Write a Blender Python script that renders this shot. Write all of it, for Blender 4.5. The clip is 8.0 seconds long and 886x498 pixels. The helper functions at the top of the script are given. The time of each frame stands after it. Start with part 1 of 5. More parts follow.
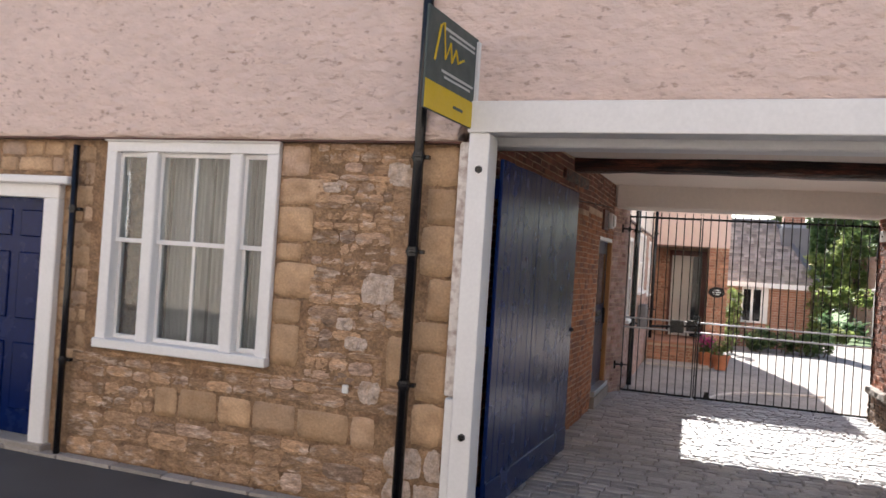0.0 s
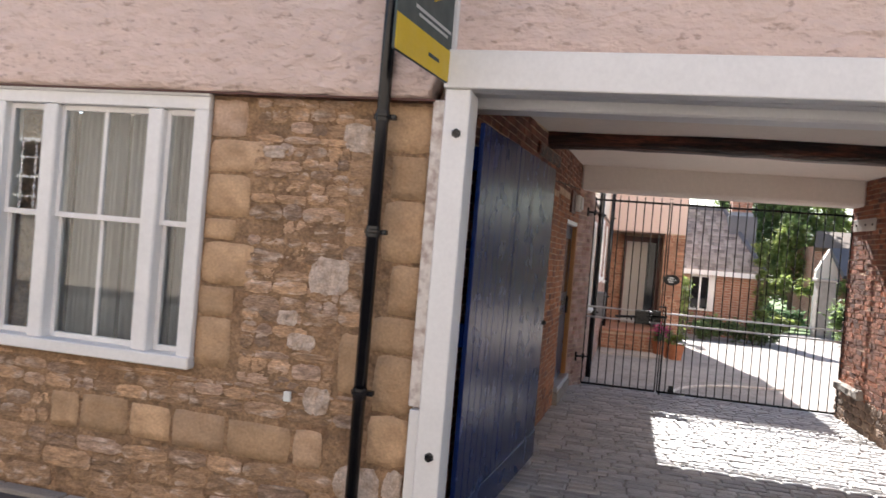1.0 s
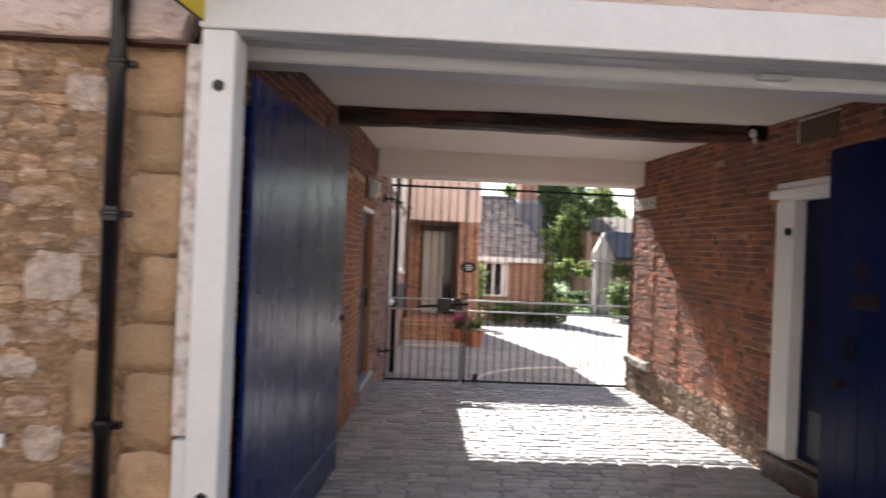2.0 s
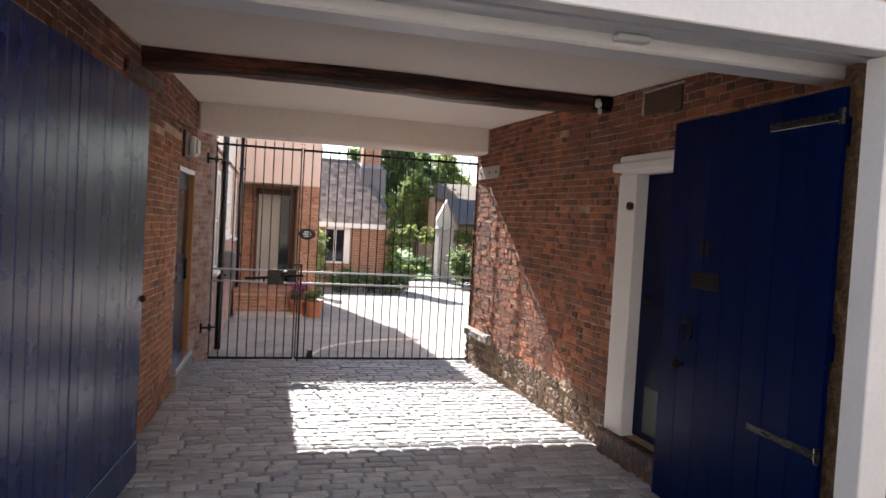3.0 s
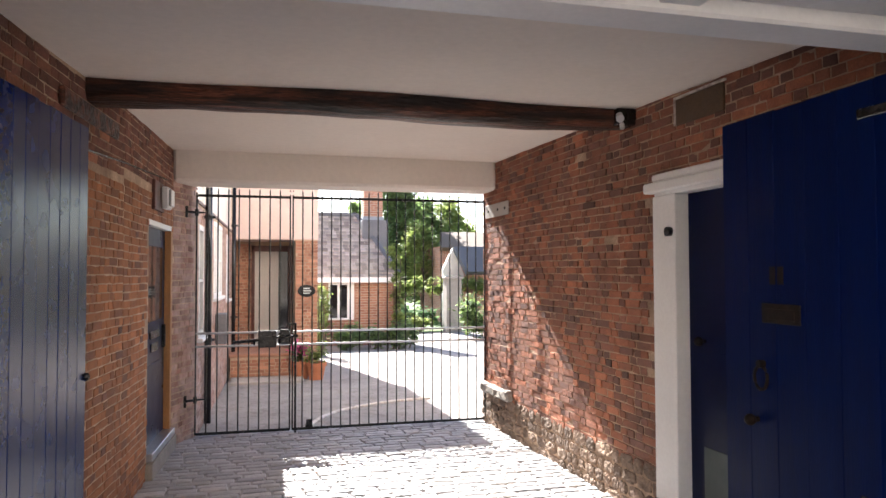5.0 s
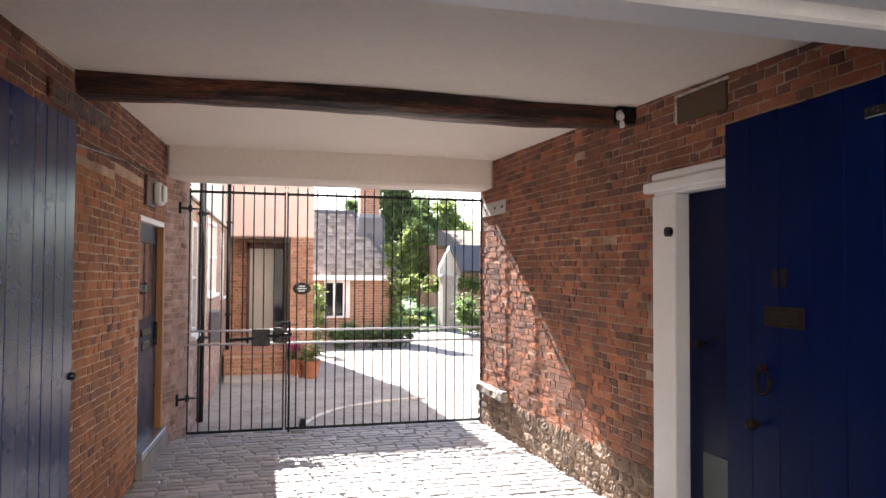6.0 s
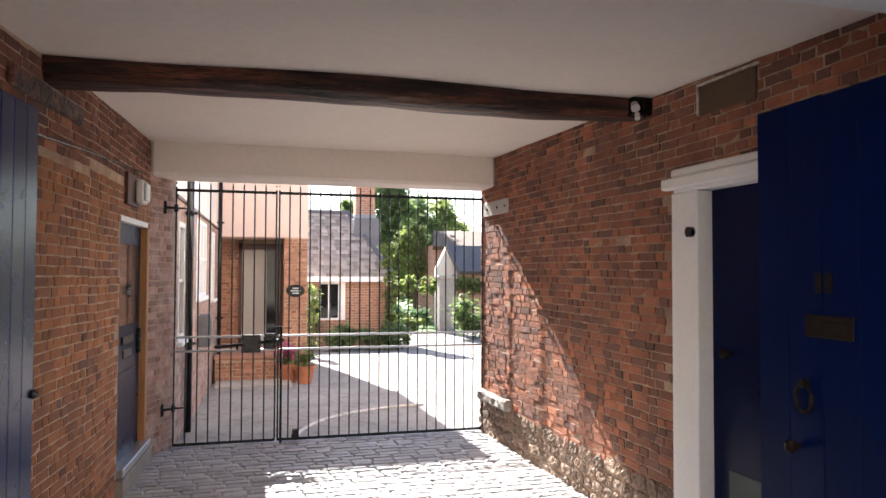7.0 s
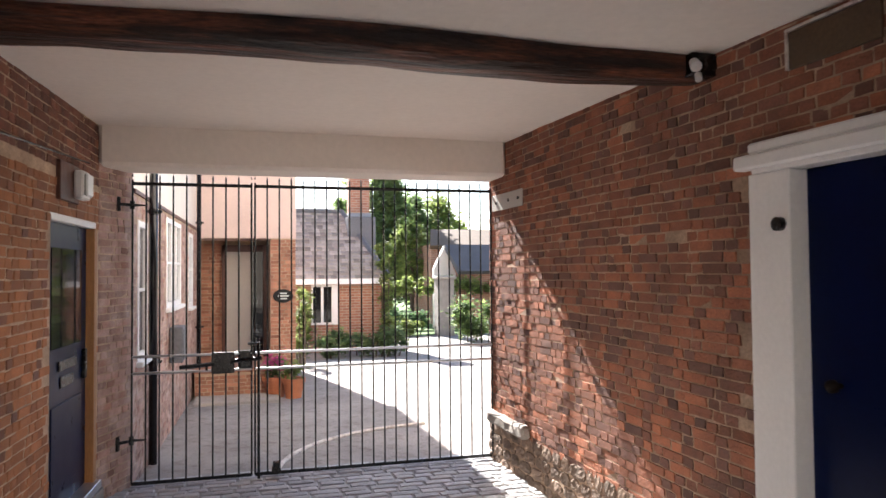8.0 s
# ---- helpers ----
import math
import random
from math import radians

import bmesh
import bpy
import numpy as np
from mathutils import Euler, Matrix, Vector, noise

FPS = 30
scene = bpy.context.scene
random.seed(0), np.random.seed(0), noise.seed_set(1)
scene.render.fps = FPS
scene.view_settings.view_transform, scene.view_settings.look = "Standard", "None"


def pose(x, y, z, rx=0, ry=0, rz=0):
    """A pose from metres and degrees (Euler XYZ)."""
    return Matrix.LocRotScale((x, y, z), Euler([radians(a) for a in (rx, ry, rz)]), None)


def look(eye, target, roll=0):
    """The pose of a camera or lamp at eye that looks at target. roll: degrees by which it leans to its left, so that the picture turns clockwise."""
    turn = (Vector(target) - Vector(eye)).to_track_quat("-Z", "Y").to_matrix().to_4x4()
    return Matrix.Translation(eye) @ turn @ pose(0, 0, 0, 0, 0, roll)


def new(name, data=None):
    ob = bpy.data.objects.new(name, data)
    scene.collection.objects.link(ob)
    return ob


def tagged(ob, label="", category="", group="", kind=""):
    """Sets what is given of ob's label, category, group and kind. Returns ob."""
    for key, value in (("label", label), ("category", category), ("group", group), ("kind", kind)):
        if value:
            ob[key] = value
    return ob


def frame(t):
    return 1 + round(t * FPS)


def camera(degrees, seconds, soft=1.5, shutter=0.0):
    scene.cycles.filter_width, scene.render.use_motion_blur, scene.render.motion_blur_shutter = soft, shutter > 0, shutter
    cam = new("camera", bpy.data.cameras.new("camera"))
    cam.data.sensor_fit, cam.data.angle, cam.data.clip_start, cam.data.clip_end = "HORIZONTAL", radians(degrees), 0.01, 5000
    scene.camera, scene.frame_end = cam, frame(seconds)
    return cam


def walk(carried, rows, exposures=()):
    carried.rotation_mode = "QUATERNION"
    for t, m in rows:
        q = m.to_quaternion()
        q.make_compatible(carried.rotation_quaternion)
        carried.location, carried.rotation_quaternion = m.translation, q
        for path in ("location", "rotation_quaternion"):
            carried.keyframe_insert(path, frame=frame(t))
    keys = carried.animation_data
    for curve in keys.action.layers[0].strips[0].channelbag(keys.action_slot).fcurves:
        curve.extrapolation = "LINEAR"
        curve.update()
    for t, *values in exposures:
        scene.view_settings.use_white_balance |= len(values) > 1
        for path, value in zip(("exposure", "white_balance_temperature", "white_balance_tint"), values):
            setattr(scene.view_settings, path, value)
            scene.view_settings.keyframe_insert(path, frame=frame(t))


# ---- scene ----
cam = camera(63.5, 8.0, shutter=0.35)
EXPOSURES = [(t, e, 6220, 12) for t, e in ((0.0, 1.94), (1.5, 2.04), (2.2, 2.02), (3.5, 2.1), (4.2, 2.48), (5.5, 2.68), (7.0, 2.58), (7.5, 2.46), (8.0, 2.42))]
PATH = [
    (0, (0.656, 1.178, 1.814), (0.035, 3.079, 1.833), 3.7),
    (0.3, (0.483, 1.404, 1.781), (-0.059, 3.329, 1.816), 5.1),
    (0.5, (0.371, 1.554, 1.791), (-0.08, 3.502, 1.829), 4.6),
    (0.8, (0.283, 1.784, 1.8), (-0.208, 3.722, 1.802), 4.7),
    (1, (0.262, 1.932, 1.806), (-0.199, 3.878, 1.786), 4.8),
    (1.4, (0.195, 2.235, 1.796), (-0.161, 4.203, 1.768), 2.2),
    (1.5, (0.184, 2.308, 1.79), (-0.125, 4.283, 1.735), 2.6),
    (1.8, (0.218, 2.464, 1.76), (0.142, 4.462, 1.726), 2.9),
    (2, (0.224, 2.612, 1.73), (0.32, 4.609, 1.736), 2.4),
    (2.2, (0.262, 2.718, 1.745), (0.507, 4.703, 1.74), 2.3),
    (3.3, (0.438, 3.317, 1.787), (0.996, 5.236, 1.706), 3.3),
    (3.5, (0.476, 3.414, 1.755), (1.048, 5.33, 1.733), 2.8),
    (3.7, (0.464, 3.519, 1.75), (1.034, 5.435, 1.782), 1.9),
    (4, (0.439, 3.668, 1.747), (0.999, 5.587, 1.802), 0.7),
    (4.2, (0.484, 3.756, 1.729), (1.018, 5.683, 1.794), -0.0),
    (5.3, (0.618, 4.016, 1.724), (1.119, 5.951, 1.793), -0.1),
    (5.5, (0.628, 4.033, 1.725), (1.153, 5.962, 1.788), 0.4),
    (6, (0.626, 4.058, 1.731), (1.138, 5.99, 1.795), 0.3),
    (6.5, (0.645, 4.161, 1.737), (1.17, 6.09, 1.799), 0.1),
    (7, (0.68, 4.426, 1.752), (1.204, 6.355, 1.817), 0.2),
    (7.5, (0.768, 4.889, 1.76), (1.299, 6.816, 1.827), -0.1),
    (8, (0.896, 5.457, 1.798), (1.43, 7.383, 1.86), -0.5),
]
walk(cam, [(t, look(eye, target, roll)) for t, eye, target, roll in PATH], EXPOSURES)

# ---- world, sun ----
SUN_WAY = Vector((0.16, -1.0, -0.77)).normalized()
world = bpy.data.worlds.new("sky")
scene.world = world
world.use_nodes = True
wn = world.node_tree.nodes
sky = wn.new("ShaderNodeTexSky")
sky.sky_type = "NISHITA"
sky.sun_disc = False
sky.sun_elevation = math.asin(-SUN_WAY.z)
sky.sun_rotation = math.atan2(-SUN_WAY.x, -SUN_WAY.y)
wn["Background"].inputs["Strength"].default_value = 0.066
world.node_tree.links.new(sky.outputs["Color"], wn["Background"].inputs["Color"])
sun = new("sun", bpy.data.lights.new("sun", "SUN"))
sun.data.energy, sun.data.angle, sun.data.color = 5.0, radians(0.5), (1.0, 0.95, 0.87)
sun.matrix_world = look((0, 0, 20), Vector((0, 0, 20)) + SUN_WAY)


# ---- materials ----
def mat(name, color, rough=0.8, metal=0.0, vary=0.12, scale=6.0, fine=60.0, bump=0.0, bump_scale=40.0, dist=0.01,
        tint=None, tint_amount=0.5, tint_scale=2.0, tint_from=0.45, tint_to=0.68, piece=0.0, piece_color=None, spec=0.5, stretch=None):
    """A node material: base colour, two scales of variation, an optional second tint in blotches, a change from piece to piece."""
    m = bpy.data.materials.new(name)
    m.use_nodes = True
    n, l = m.node_tree.nodes, m.node_tree.links
    b = n["Principled BSDF"]
    b.inputs["Roughness"].default_value, b.inputs["Metallic"].default_value = rough, metal
    b.inputs["Specular IOR Level"].default_value = spec
    geo = n.new("ShaderNodeNewGeometry")
    pos = geo.outputs["Position"]
    if stretch:
        mp = n.new("ShaderNodeMapping")
        mp.inputs["Scale"].default_value = stretch
        l.new(pos, mp.inputs["Vector"])
        pos = mp.outputs["Vector"]

    def noise_of(sc, detail=4.0):
        t = n.new("ShaderNodeTexNoise")
        t.inputs["Scale"].default_value, t.inputs["Detail"].default_value = sc, detail
        l.new(pos, t.inputs["Vector"])
        return t.outputs["Fac"]

    def ramp(fac, lo, hi, a=0.3, c=0.7):
        r = n.new("ShaderNodeMapRange")
        r.inputs["From Min"].default_value, r.inputs["From Max"].default_value = a, c
        r.inputs["To Min"].default_value, r.inputs["To Max"].default_value = lo, hi
        l.new(fac, r.inputs["Value"])
        return r.outputs["Result"]

    def mix(kind, fac, a, c):
        x = n.new("ShaderNodeMix")
        x.data_type, x.blend_type = "RGBA", kind
        for sock, v in ((x.inputs[0], fac), (x.inputs[6], a), (x.inputs[7], c)):
            if isinstance(v, (int, float)):
                sock.default_value = v
            elif isinstance(v, tuple):
                sock.default_value = (*v[:3], 1)
            else:
                l.new(v, sock)
        return x.outputs[2]

    col = color
    if piece or piece_color:
        info = n.new("ShaderNodeObjectInfo")
        add = n.new("ShaderNodeMath")
        l.new(info.outputs["Random"], add.inputs[0])
        l.new(geo.outputs["Random Per Island"], add.inputs[1])
        fr = n.new("ShaderNodeMath")
        fr.operation = "FRACT"
        l.new(add.outputs[0], fr.inputs[0])
        if piece_color:
            col = mix("MIX", ramp(fr.outputs[0], 0, 1, 0.6, 0.98), col, piece_color)
        wn2 = n.new("ShaderNodeTexWhiteNoise")
        wn2.noise_dimensions = "1D"
        l.new(fr.outputs[0], wn2.inputs["W"])
        g = n.new("ShaderNodeCombineColor")
        v = ramp(wn2.outputs["Value"], 1 - piece, 1 + piece, 0, 1)
        for i in range(3):
            l.new(v, g.inputs[i])
        col = mix("MULTIPLY", 1.0, col, g.outputs[0])
    if tint:
        col = mix("MIX", ramp(noise_of(tint_scale, 6.0), 0, tint_amount, tint_from, tint_to), col, tint)
    if vary:
        g = n.new("ShaderNodeCombineColor")
        a = n.new("ShaderNodeMath")
        a.operation = "MULTIPLY"
        l.new(ramp(noise_of(scale), 1 - vary, 1 + vary), a.inputs[0])
        l.new(ramp(noise_of(fine), 1 - vary, 1 + vary), a.inputs[1])
        for i in range(3):
            l.new(a.outputs[0], g.inputs[i])
        col = mix("MULTIPLY", 1.0, col, g.outputs[0])
    if isinstance(col, tuple):
        b.inputs["Base Color"].default_value = (*col, 1)
    else:
        l.new(col, b.inputs["Base Color"])
    amp = 0.1 if rough > 0.35 else 0.03
    rr = ramp(noise_of(scale * 2), max(rough - amp, 0.03), min(rough + amp, 1))
    l.new(rr, b.inputs["Roughness"])
    if bump:
        bp = n.new("ShaderNodeBump")
        bp.inputs["Strength"].default_value, bp.inputs["Distance"].default_value = bump, dist
        l.new(noise_of(bump_scale, 6.0), bp.inputs["Height"])
        l.new(bp.outputs["Normal"], b.inputs["Normal"])
    return m


def far_brick(name, brick, brick2, joint):
    """Coursed brick for walls too far off for single bricks: pattern in x and z, with recessed joints."""
    m = bpy.data.materials.new(name)
    m.use_nodes = True
    n, l = m.node_tree.nodes, m.node_tree.links
    pos = n.new("ShaderNodeSeparateXYZ")
    l.new(n.new("ShaderNodeNewGeometry").outputs["Position"], pos.inputs[0])
    add = n.new("ShaderNodeMath")
    l.new(pos.outputs["X"], add.inputs[0])
    l.new(pos.outputs["Y"], add.inputs[1])
    vec = n.new("ShaderNodeCombineXYZ")
    l.new(add.outputs[0], vec.inputs["X"])
    l.new(pos.outputs["Z"], vec.inputs["Y"])
    t = n.new("ShaderNodeTexBrick")
    l.new(vec.outputs[0], t.inputs["Vector"])
    for key, value in (("Scale", 1.0), ("Brick Width", 0.225), ("Row Height", 0.075), ("Mortar Size", 0.009), ("Mortar Smooth", 0.1)):
        t.inputs[key].default_value = value
    for key, value in (("Color1", brick), ("Color2", brick2), ("Mortar", joint)):
        t.inputs[key].default_value = (*value, 1)
    p = n["Principled BSDF"]
    p.inputs["Roughness"].default_value = 0.9
    l.new(t.outputs["Color"], p.inputs["Base Color"])
    bp = n.new("ShaderNodeBump")
    bp.invert = True
    bp.inputs["Strength"].default_value, bp.inputs["Distance"].default_value = 0.6, 0.01
    l.new(t.outputs["Fac"], bp.inputs["Height"])
    l.new(bp.outputs["Normal"], p.inputs["Normal"])
    return m


def glass_mat(name, color=(0.9, 0.95, 0.95), rough=0.0):
    m = bpy.data.materials.new(name)
    m.use_nodes = True
    b = m.node_tree.nodes["Principled BSDF"]
    b.inputs["Base Color"].default_value = (*color, 1)
    b.inputs["Roughness"].default_value = rough
    b.inputs["Transmission Weight"].default_value = 1.0
    b.inputs["IOR"].default_value = 1.55
    return m


# dark tint specks in the roughcast paint the shade inside its pits
M_RENDER = mat("pink_roughcast", (0.74, 0.575, 0.495), 0.95, vary=0.05, scale=2.5, fine=14, bump=1.0, bump_scale=17, dist=0.06, tint=(0.42, 0.28, 0.22), tint_amount=0.75, tint_scale=24, tint_from=0.60, tint_to=0.70, stretch=(0.55, 1, 1))
M_STONE = mat("honey_limestone", (0.385, 0.245, 0.145), 0.92, vary=0.28, scale=18, fine=80, bump=1.0, bump_scale=26, dist=0.03, tint=(0.58, 0.46, 0.37), tint_amount=0.7, tint_scale=13, tint_from=0.54, tint_to=0.66, piece=0.35, piece_color=(0.38, 0.265, 0.195), stretch=(0.6, 1, 1.4))
M_PALESTONE = mat("pale_limestone", (0.56, 0.455, 0.375), 0.92, vary=0.22, scale=16, fine=70, bump=1.0, bump_scale=24, dist=0.03, tint=(0.38, 0.26, 0.17), tint_amount=0.85, tint_scale=11)
M_FOOT = mat("grimy_foot_stone", (0.25, 0.175, 0.125), 0.95, vary=0.25, scale=12, fine=70, bump=0.9, bump_scale=30, dist=0.03, tint=(0.12, 0.08, 0.06), tint_amount=0.8, tint_scale=6, piece=0.4)
M_ASHLAR = mat("sawn_limestone", (0.475, 0.315, 0.185), 0.9, vary=0.14, scale=7, fine=60, bump=0.8, bump_scale=22, dist=0.02, tint=(0.37, 0.23, 0.125), tint_amount=0.75, tint_scale=6, piece=0.2, piece_color=(0.47, 0.335, 0.25))
M_MORTAR = mat("earth_mortar", (0.32, 0.20, 0.112), 0.97, vary=0.3, scale=10, fine=60, bump=1.0, bump_scale=20, dist=0.05, tint=(0.21, 0.12, 0.066), tint_amount=0.8, tint_scale=7)
M_WHITE = mat("white_gloss_paint", (0.80, 0.78, 0.76), 0.45, vary=0.03, scale=3, fine=40, bump=0.08, bump_scale=30)
M_WHITEOLD = mat("worn_white_paint", (0.72, 0.66, 0.60), 0.7, vary=0.06, scale=4, fine=60, bump=0.4, bump_scale=50, tint=(0.36, 0.26, 0.22), tint_amount=0.8, tint_scale=18)
M_BLUE = mat("royal_blue_gloss", (0.0008, 0.010, 0.074), 0.26, vary=0.12, scale=3, fine=30, bump=0.012, bump_scale=5, spec=0.2)
M_BLUEDOOR = mat("dark_blue_gloss", (0.0012, 0.005, 0.035), 0.3, vary=0.1, scale=3, fine=30, spec=0.1)
M_IRON = mat("black_iron", (0.008, 0.0075, 0.0075), 0.26, vary=0.2, scale=20, fine=90, bump=0.15, bump_scale=80, spec=0.4)
M_PIPE = mat("black_pipe_paint", (0.008, 0.007, 0.008), 0.22, vary=0.15, scale=8, fine=60, bump=0.1, bump_scale=40, spec=0.4)
M_BRICK = mat("red_orange_brick", (0.35, 0.128, 0.066), 0.9, vary=0.2, scale=9, fine=90, bump=0.7, bump_scale=60, dist=0.012, tint=(0.14, 0.07, 0.048), tint_amount=0.7, tint_scale=1.8, piece=0.32, piece_color=(0.18, 0.08, 0.055))
M_BRICKL = mat("orange_brick", (0.36, 0.14, 0.056), 0.9, vary=0.15, scale=9, fine=90, bump=0.5, bump_scale=60, dist=0.01, tint=(0.17, 0.075, 0.042), tint_amount=0.6, tint_scale=1.3, piece=0.24, piece_color=(0.19, 0.085, 0.05))
M_BRICKC = mat("courtyard_brick", (0.38, 0.185, 0.115), 0.9, vary=0.1, scale=8, fine=90, bump=0.4, bump_scale=60, piece=0.25, piece_color=(0.27, 0.115, 0.07))
M_BRICKPALE = mat("weathered_pale_brick", (0.36, 0.22, 0.18), 0.92, vary=0.16, scale=9, fine=80, bump=0.6, bump_scale=50, piece=0.28, piece_color=(0.30, 0.15, 0.11), tint=(0.55, 0.44, 0.38), tint_amount=0.5, tint_scale=6)
M_BRICKUPPER = mat("dark_upper_brick", (0.17, 0.068, 0.044), 0.9, vary=0.25, scale=9, fine=90, bump=0.6, bump_scale=60, dist=0.012, tint=(0.07, 0.04, 0.032), tint_amount=0.6, tint_scale=2.5, piece=0.35, piece_color=(0.27, 0.11, 0.06))
M_BURNT = mat("burnt_header_brick", (0.15, 0.07, 0.05), 0.85, vary=0.2, scale=9, fine=90, bump=0.5, bump_scale=60, dist=0.01, piece=0.35, piece_color=(0.20, 0.085, 0.055))
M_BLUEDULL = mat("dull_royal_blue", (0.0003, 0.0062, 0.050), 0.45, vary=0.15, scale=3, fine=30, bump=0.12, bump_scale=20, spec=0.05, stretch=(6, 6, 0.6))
M_JOINT = mat("lime_mortar_joint", (0.50, 0.36, 0.25), 0.97, vary=0.2, scale=6, fine=60, bump=0.6, bump_scale=50, dist=0.015, tint=(0.20, 0.12, 0.08), tint_amount=0.7, tint_scale=1.6)
M_PLASTER = mat("ceiling_plaster", (0.80, 0.72, 0.64), 0.93, vary=0.03, scale=1.2, fine=20, bump=0.25, bump_scale=5, dist=0.02, tint=(0.70, 0.62, 0.54), tint_amount=0.5, tint_scale=1.2)
M_OAK = mat("dark_stained_oak", (0.026, 0.012, 0.008), 0.45, vary=0.55, scale=4, fine=40, bump=1.0, bump_scale=12, dist=0.06, tint=(0.19, 0.062, 0.032), tint_amount=0.9, tint_scale=5, stretch=(0.3, 3, 3))
M_SETT = mat("grey_sett_stone", (0.36, 0.35, 0.355), 0.5, vary=0.12, scale=12, fine=90, bump=0.5, bump_scale=45, dist=0.012, piece=0.25, piece_color=(0.38, 0.36, 0.34), spec=0.6)
M_SETTJOINT = mat("sett_bedding", (0.31, 0.295, 0.28), 0.95, vary=0.2, scale=8, fine=80, bump=0.5, bump_scale=60)
M_TARMAC = mat("dark_tarmac", (0.075, 0.07, 0.07), 0.9, vary=0.2, scale=2, fine=150, bump=0.5, bump_scale=180, dist=0.006)
M_ROAD = mat("worn_grey_asphalt", (0.15, 0.145, 0.14), 0.9, vary=0.2, scale=1.5, fine=150, bump=0.5, bump_scale=180, dist=0.006)
M_KERB = mat("pale_kerb_stone", (0.34, 0.30, 0.26), 0.9, vary=0.15, scale=6, fine=80, bump=0.4, bump_scale=50, piece=0.15)
M_YARD = mat("yard_concrete_gravel", (0.31, 0.275, 0.25), 0.95, vary=0.2, scale=1.3, fine=60, bump=0.8, bump_scale=50, dist=0.02, tint=(0.19, 0.155, 0.13), tint_amount=0.6, tint_scale=9, tint_from=0.5, tint_to=0.65)
M_TILE = mat("clay_roof_tile", (0.40, 0.34, 0.30), 0.9, vary=0.15, scale=3, fine=40, piece=0.35, piece_color=(0.27, 0.22, 0.19), tint=(0.22, 0.20, 0.14), tint_amount=0.4, tint_scale=1.5)
M_SLATE = mat("grey_slate", (0.12, 0.12, 0.13), 0.6, vary=0.15, scale=2, fine=30, piece=0.2)
M_LEAD = mat("lead_flashing", (0.25, 0.27, 0.30), 0.5, vary=0.1, metal=0.3)
M_TIMBER = mat("oiled_timber", (0.36, 0.17, 0.06), 0.6, vary=0.15, scale=5, fine=50, bump=0.2, stretch=(4, 4, 0.4))
M_GREYDOOR = mat("pale_grey_paint", (0.46, 0.43, 0.39), 0.6, vary=0.04, scale=2, fine=30)
M_DARKWOOD = mat("dark_red_timber", (0.085, 0.025, 0.015), 0.5, vary=0.2, scale=5, fine=50)
M_CREAM = mat("cream_render", (0.74, 0.66, 0.58), 0.95, vary=0.05, scale=2, fine=40, bump=0.3)
M_SALMON = mat("salmon_render", (0.66, 0.50, 0.43), 0.95, vary=0.05, scale=1.2, fine=40, bump=0.3, bump_scale=60, tint=(0.57, 0.41, 0.34), tint_amount=0.4, tint_scale=1.5)
M_BROWNBOARD = mat("brown_board", (0.105, 0.065, 0.036), 0.8, vary=0.15)
M_OPPOSITE = mat("opposite_render", (0.31, 0.27, 0.23), 0.95, vary=0.06)
M_CURTAIN = mat("grey_net_curtain", (0.42, 0.39, 0.36), 0.95, vary=0.06, scale=5, fine=60)
# backing that carries the gloom of unlit rooms in its dark colour
M_DARKBACK = mat("dark_room_backing", (0.10, 0.09, 0.08), 0.95, vary=0.1)
M_YELLOW = mat("board_yellow", (0.62, 0.43, 0.015), 0.55, vary=0.03)
M_BOARDGREY = mat("board_dark_grey_green", (0.055, 0.075, 0.07), 0.55, vary=0.03)
M_BOARDTEXT = mat("board_pale_print", (0.5, 0.52, 0.5), 0.6, vary=0.02)
M_BRASS = mat("tarnished_brass", (0.014, 0.009, 0.006), 0.6, vary=0.35, scale=20, fine=90, spec=0.12)
M_STEEL = mat("pale_steel", (0.5, 0.5, 0.5), 0.35, metal=0.9, vary=0.1)
M_TERRA = mat("terracotta", (0.42, 0.15, 0.07), 0.85, vary=0.1, scale=10, fine=60)
M_SOIL = mat("potting_soil", (0.04, 0.03, 0.02), 1.0, vary=0.2)
M_LEAF = mat("green_leaf", (0.15, 0.22, 0.08), 0.6, vary=0.2, scale=2, fine=20, piece=0.4, piece_color=(0.20, 0.26, 0.08))
M_LEAFDARK = mat("dark_shaded_leaf", (0.08, 0.14, 0.06), 0.7, vary=0.2, scale=1, fine=20, piece=0.4, piece_color=(0.12, 0.19, 0.08))
M_LEAFLIGHT = mat("bright_leaf", (0.20, 0.26, 0.07), 0.6, vary=0.2, scale=2, fine=20, piece=0.35, piece_color=(0.32, 0.34, 0.11))
M_BARK = mat("brown_bark", (0.11, 0.075, 0.05), 0.95, vary=0.25, scale=6, fine=50, bump=0.6, bump_scale=30, dist=0.03)
M_PINK = mat("pink_petal", (0.62, 0.10, 0.28), 0.7, vary=0.15, piece=0.3)
M_LAWN = mat("lawn_grass", (0.09, 0.15, 0.035), 0.9, vary=0.2, scale=3, fine=60, bump=0.6, bump_scale=90)
M_PLASTIC = mat("white_plastic", (0.72, 0.71, 0.69), 0.4, vary=0.03)
M_LAMPGLASS = mat("frosted_lamp_glass", (0.62, 0.62, 0.60), 0.3, vary=0.03)
def translucent(m, amount):
    n, l = m.node_tree.nodes, m.node_tree.links
    b = n["Principled BSDF"]
    t = n.new("ShaderNodeBsdfTranslucent")
    l.new(b.inputs["Base Color"].links[0].from_socket, t.inputs["Color"])
    x = n.new("ShaderNodeMixShader")
    x.inputs[0].default_value = amount
    l.new(b.outputs[0], x.inputs[1])
    l.new(t.outputs[0], x.inputs[2])
    l.new(x.outputs[0], n["Material Output"].inputs["Surface"])


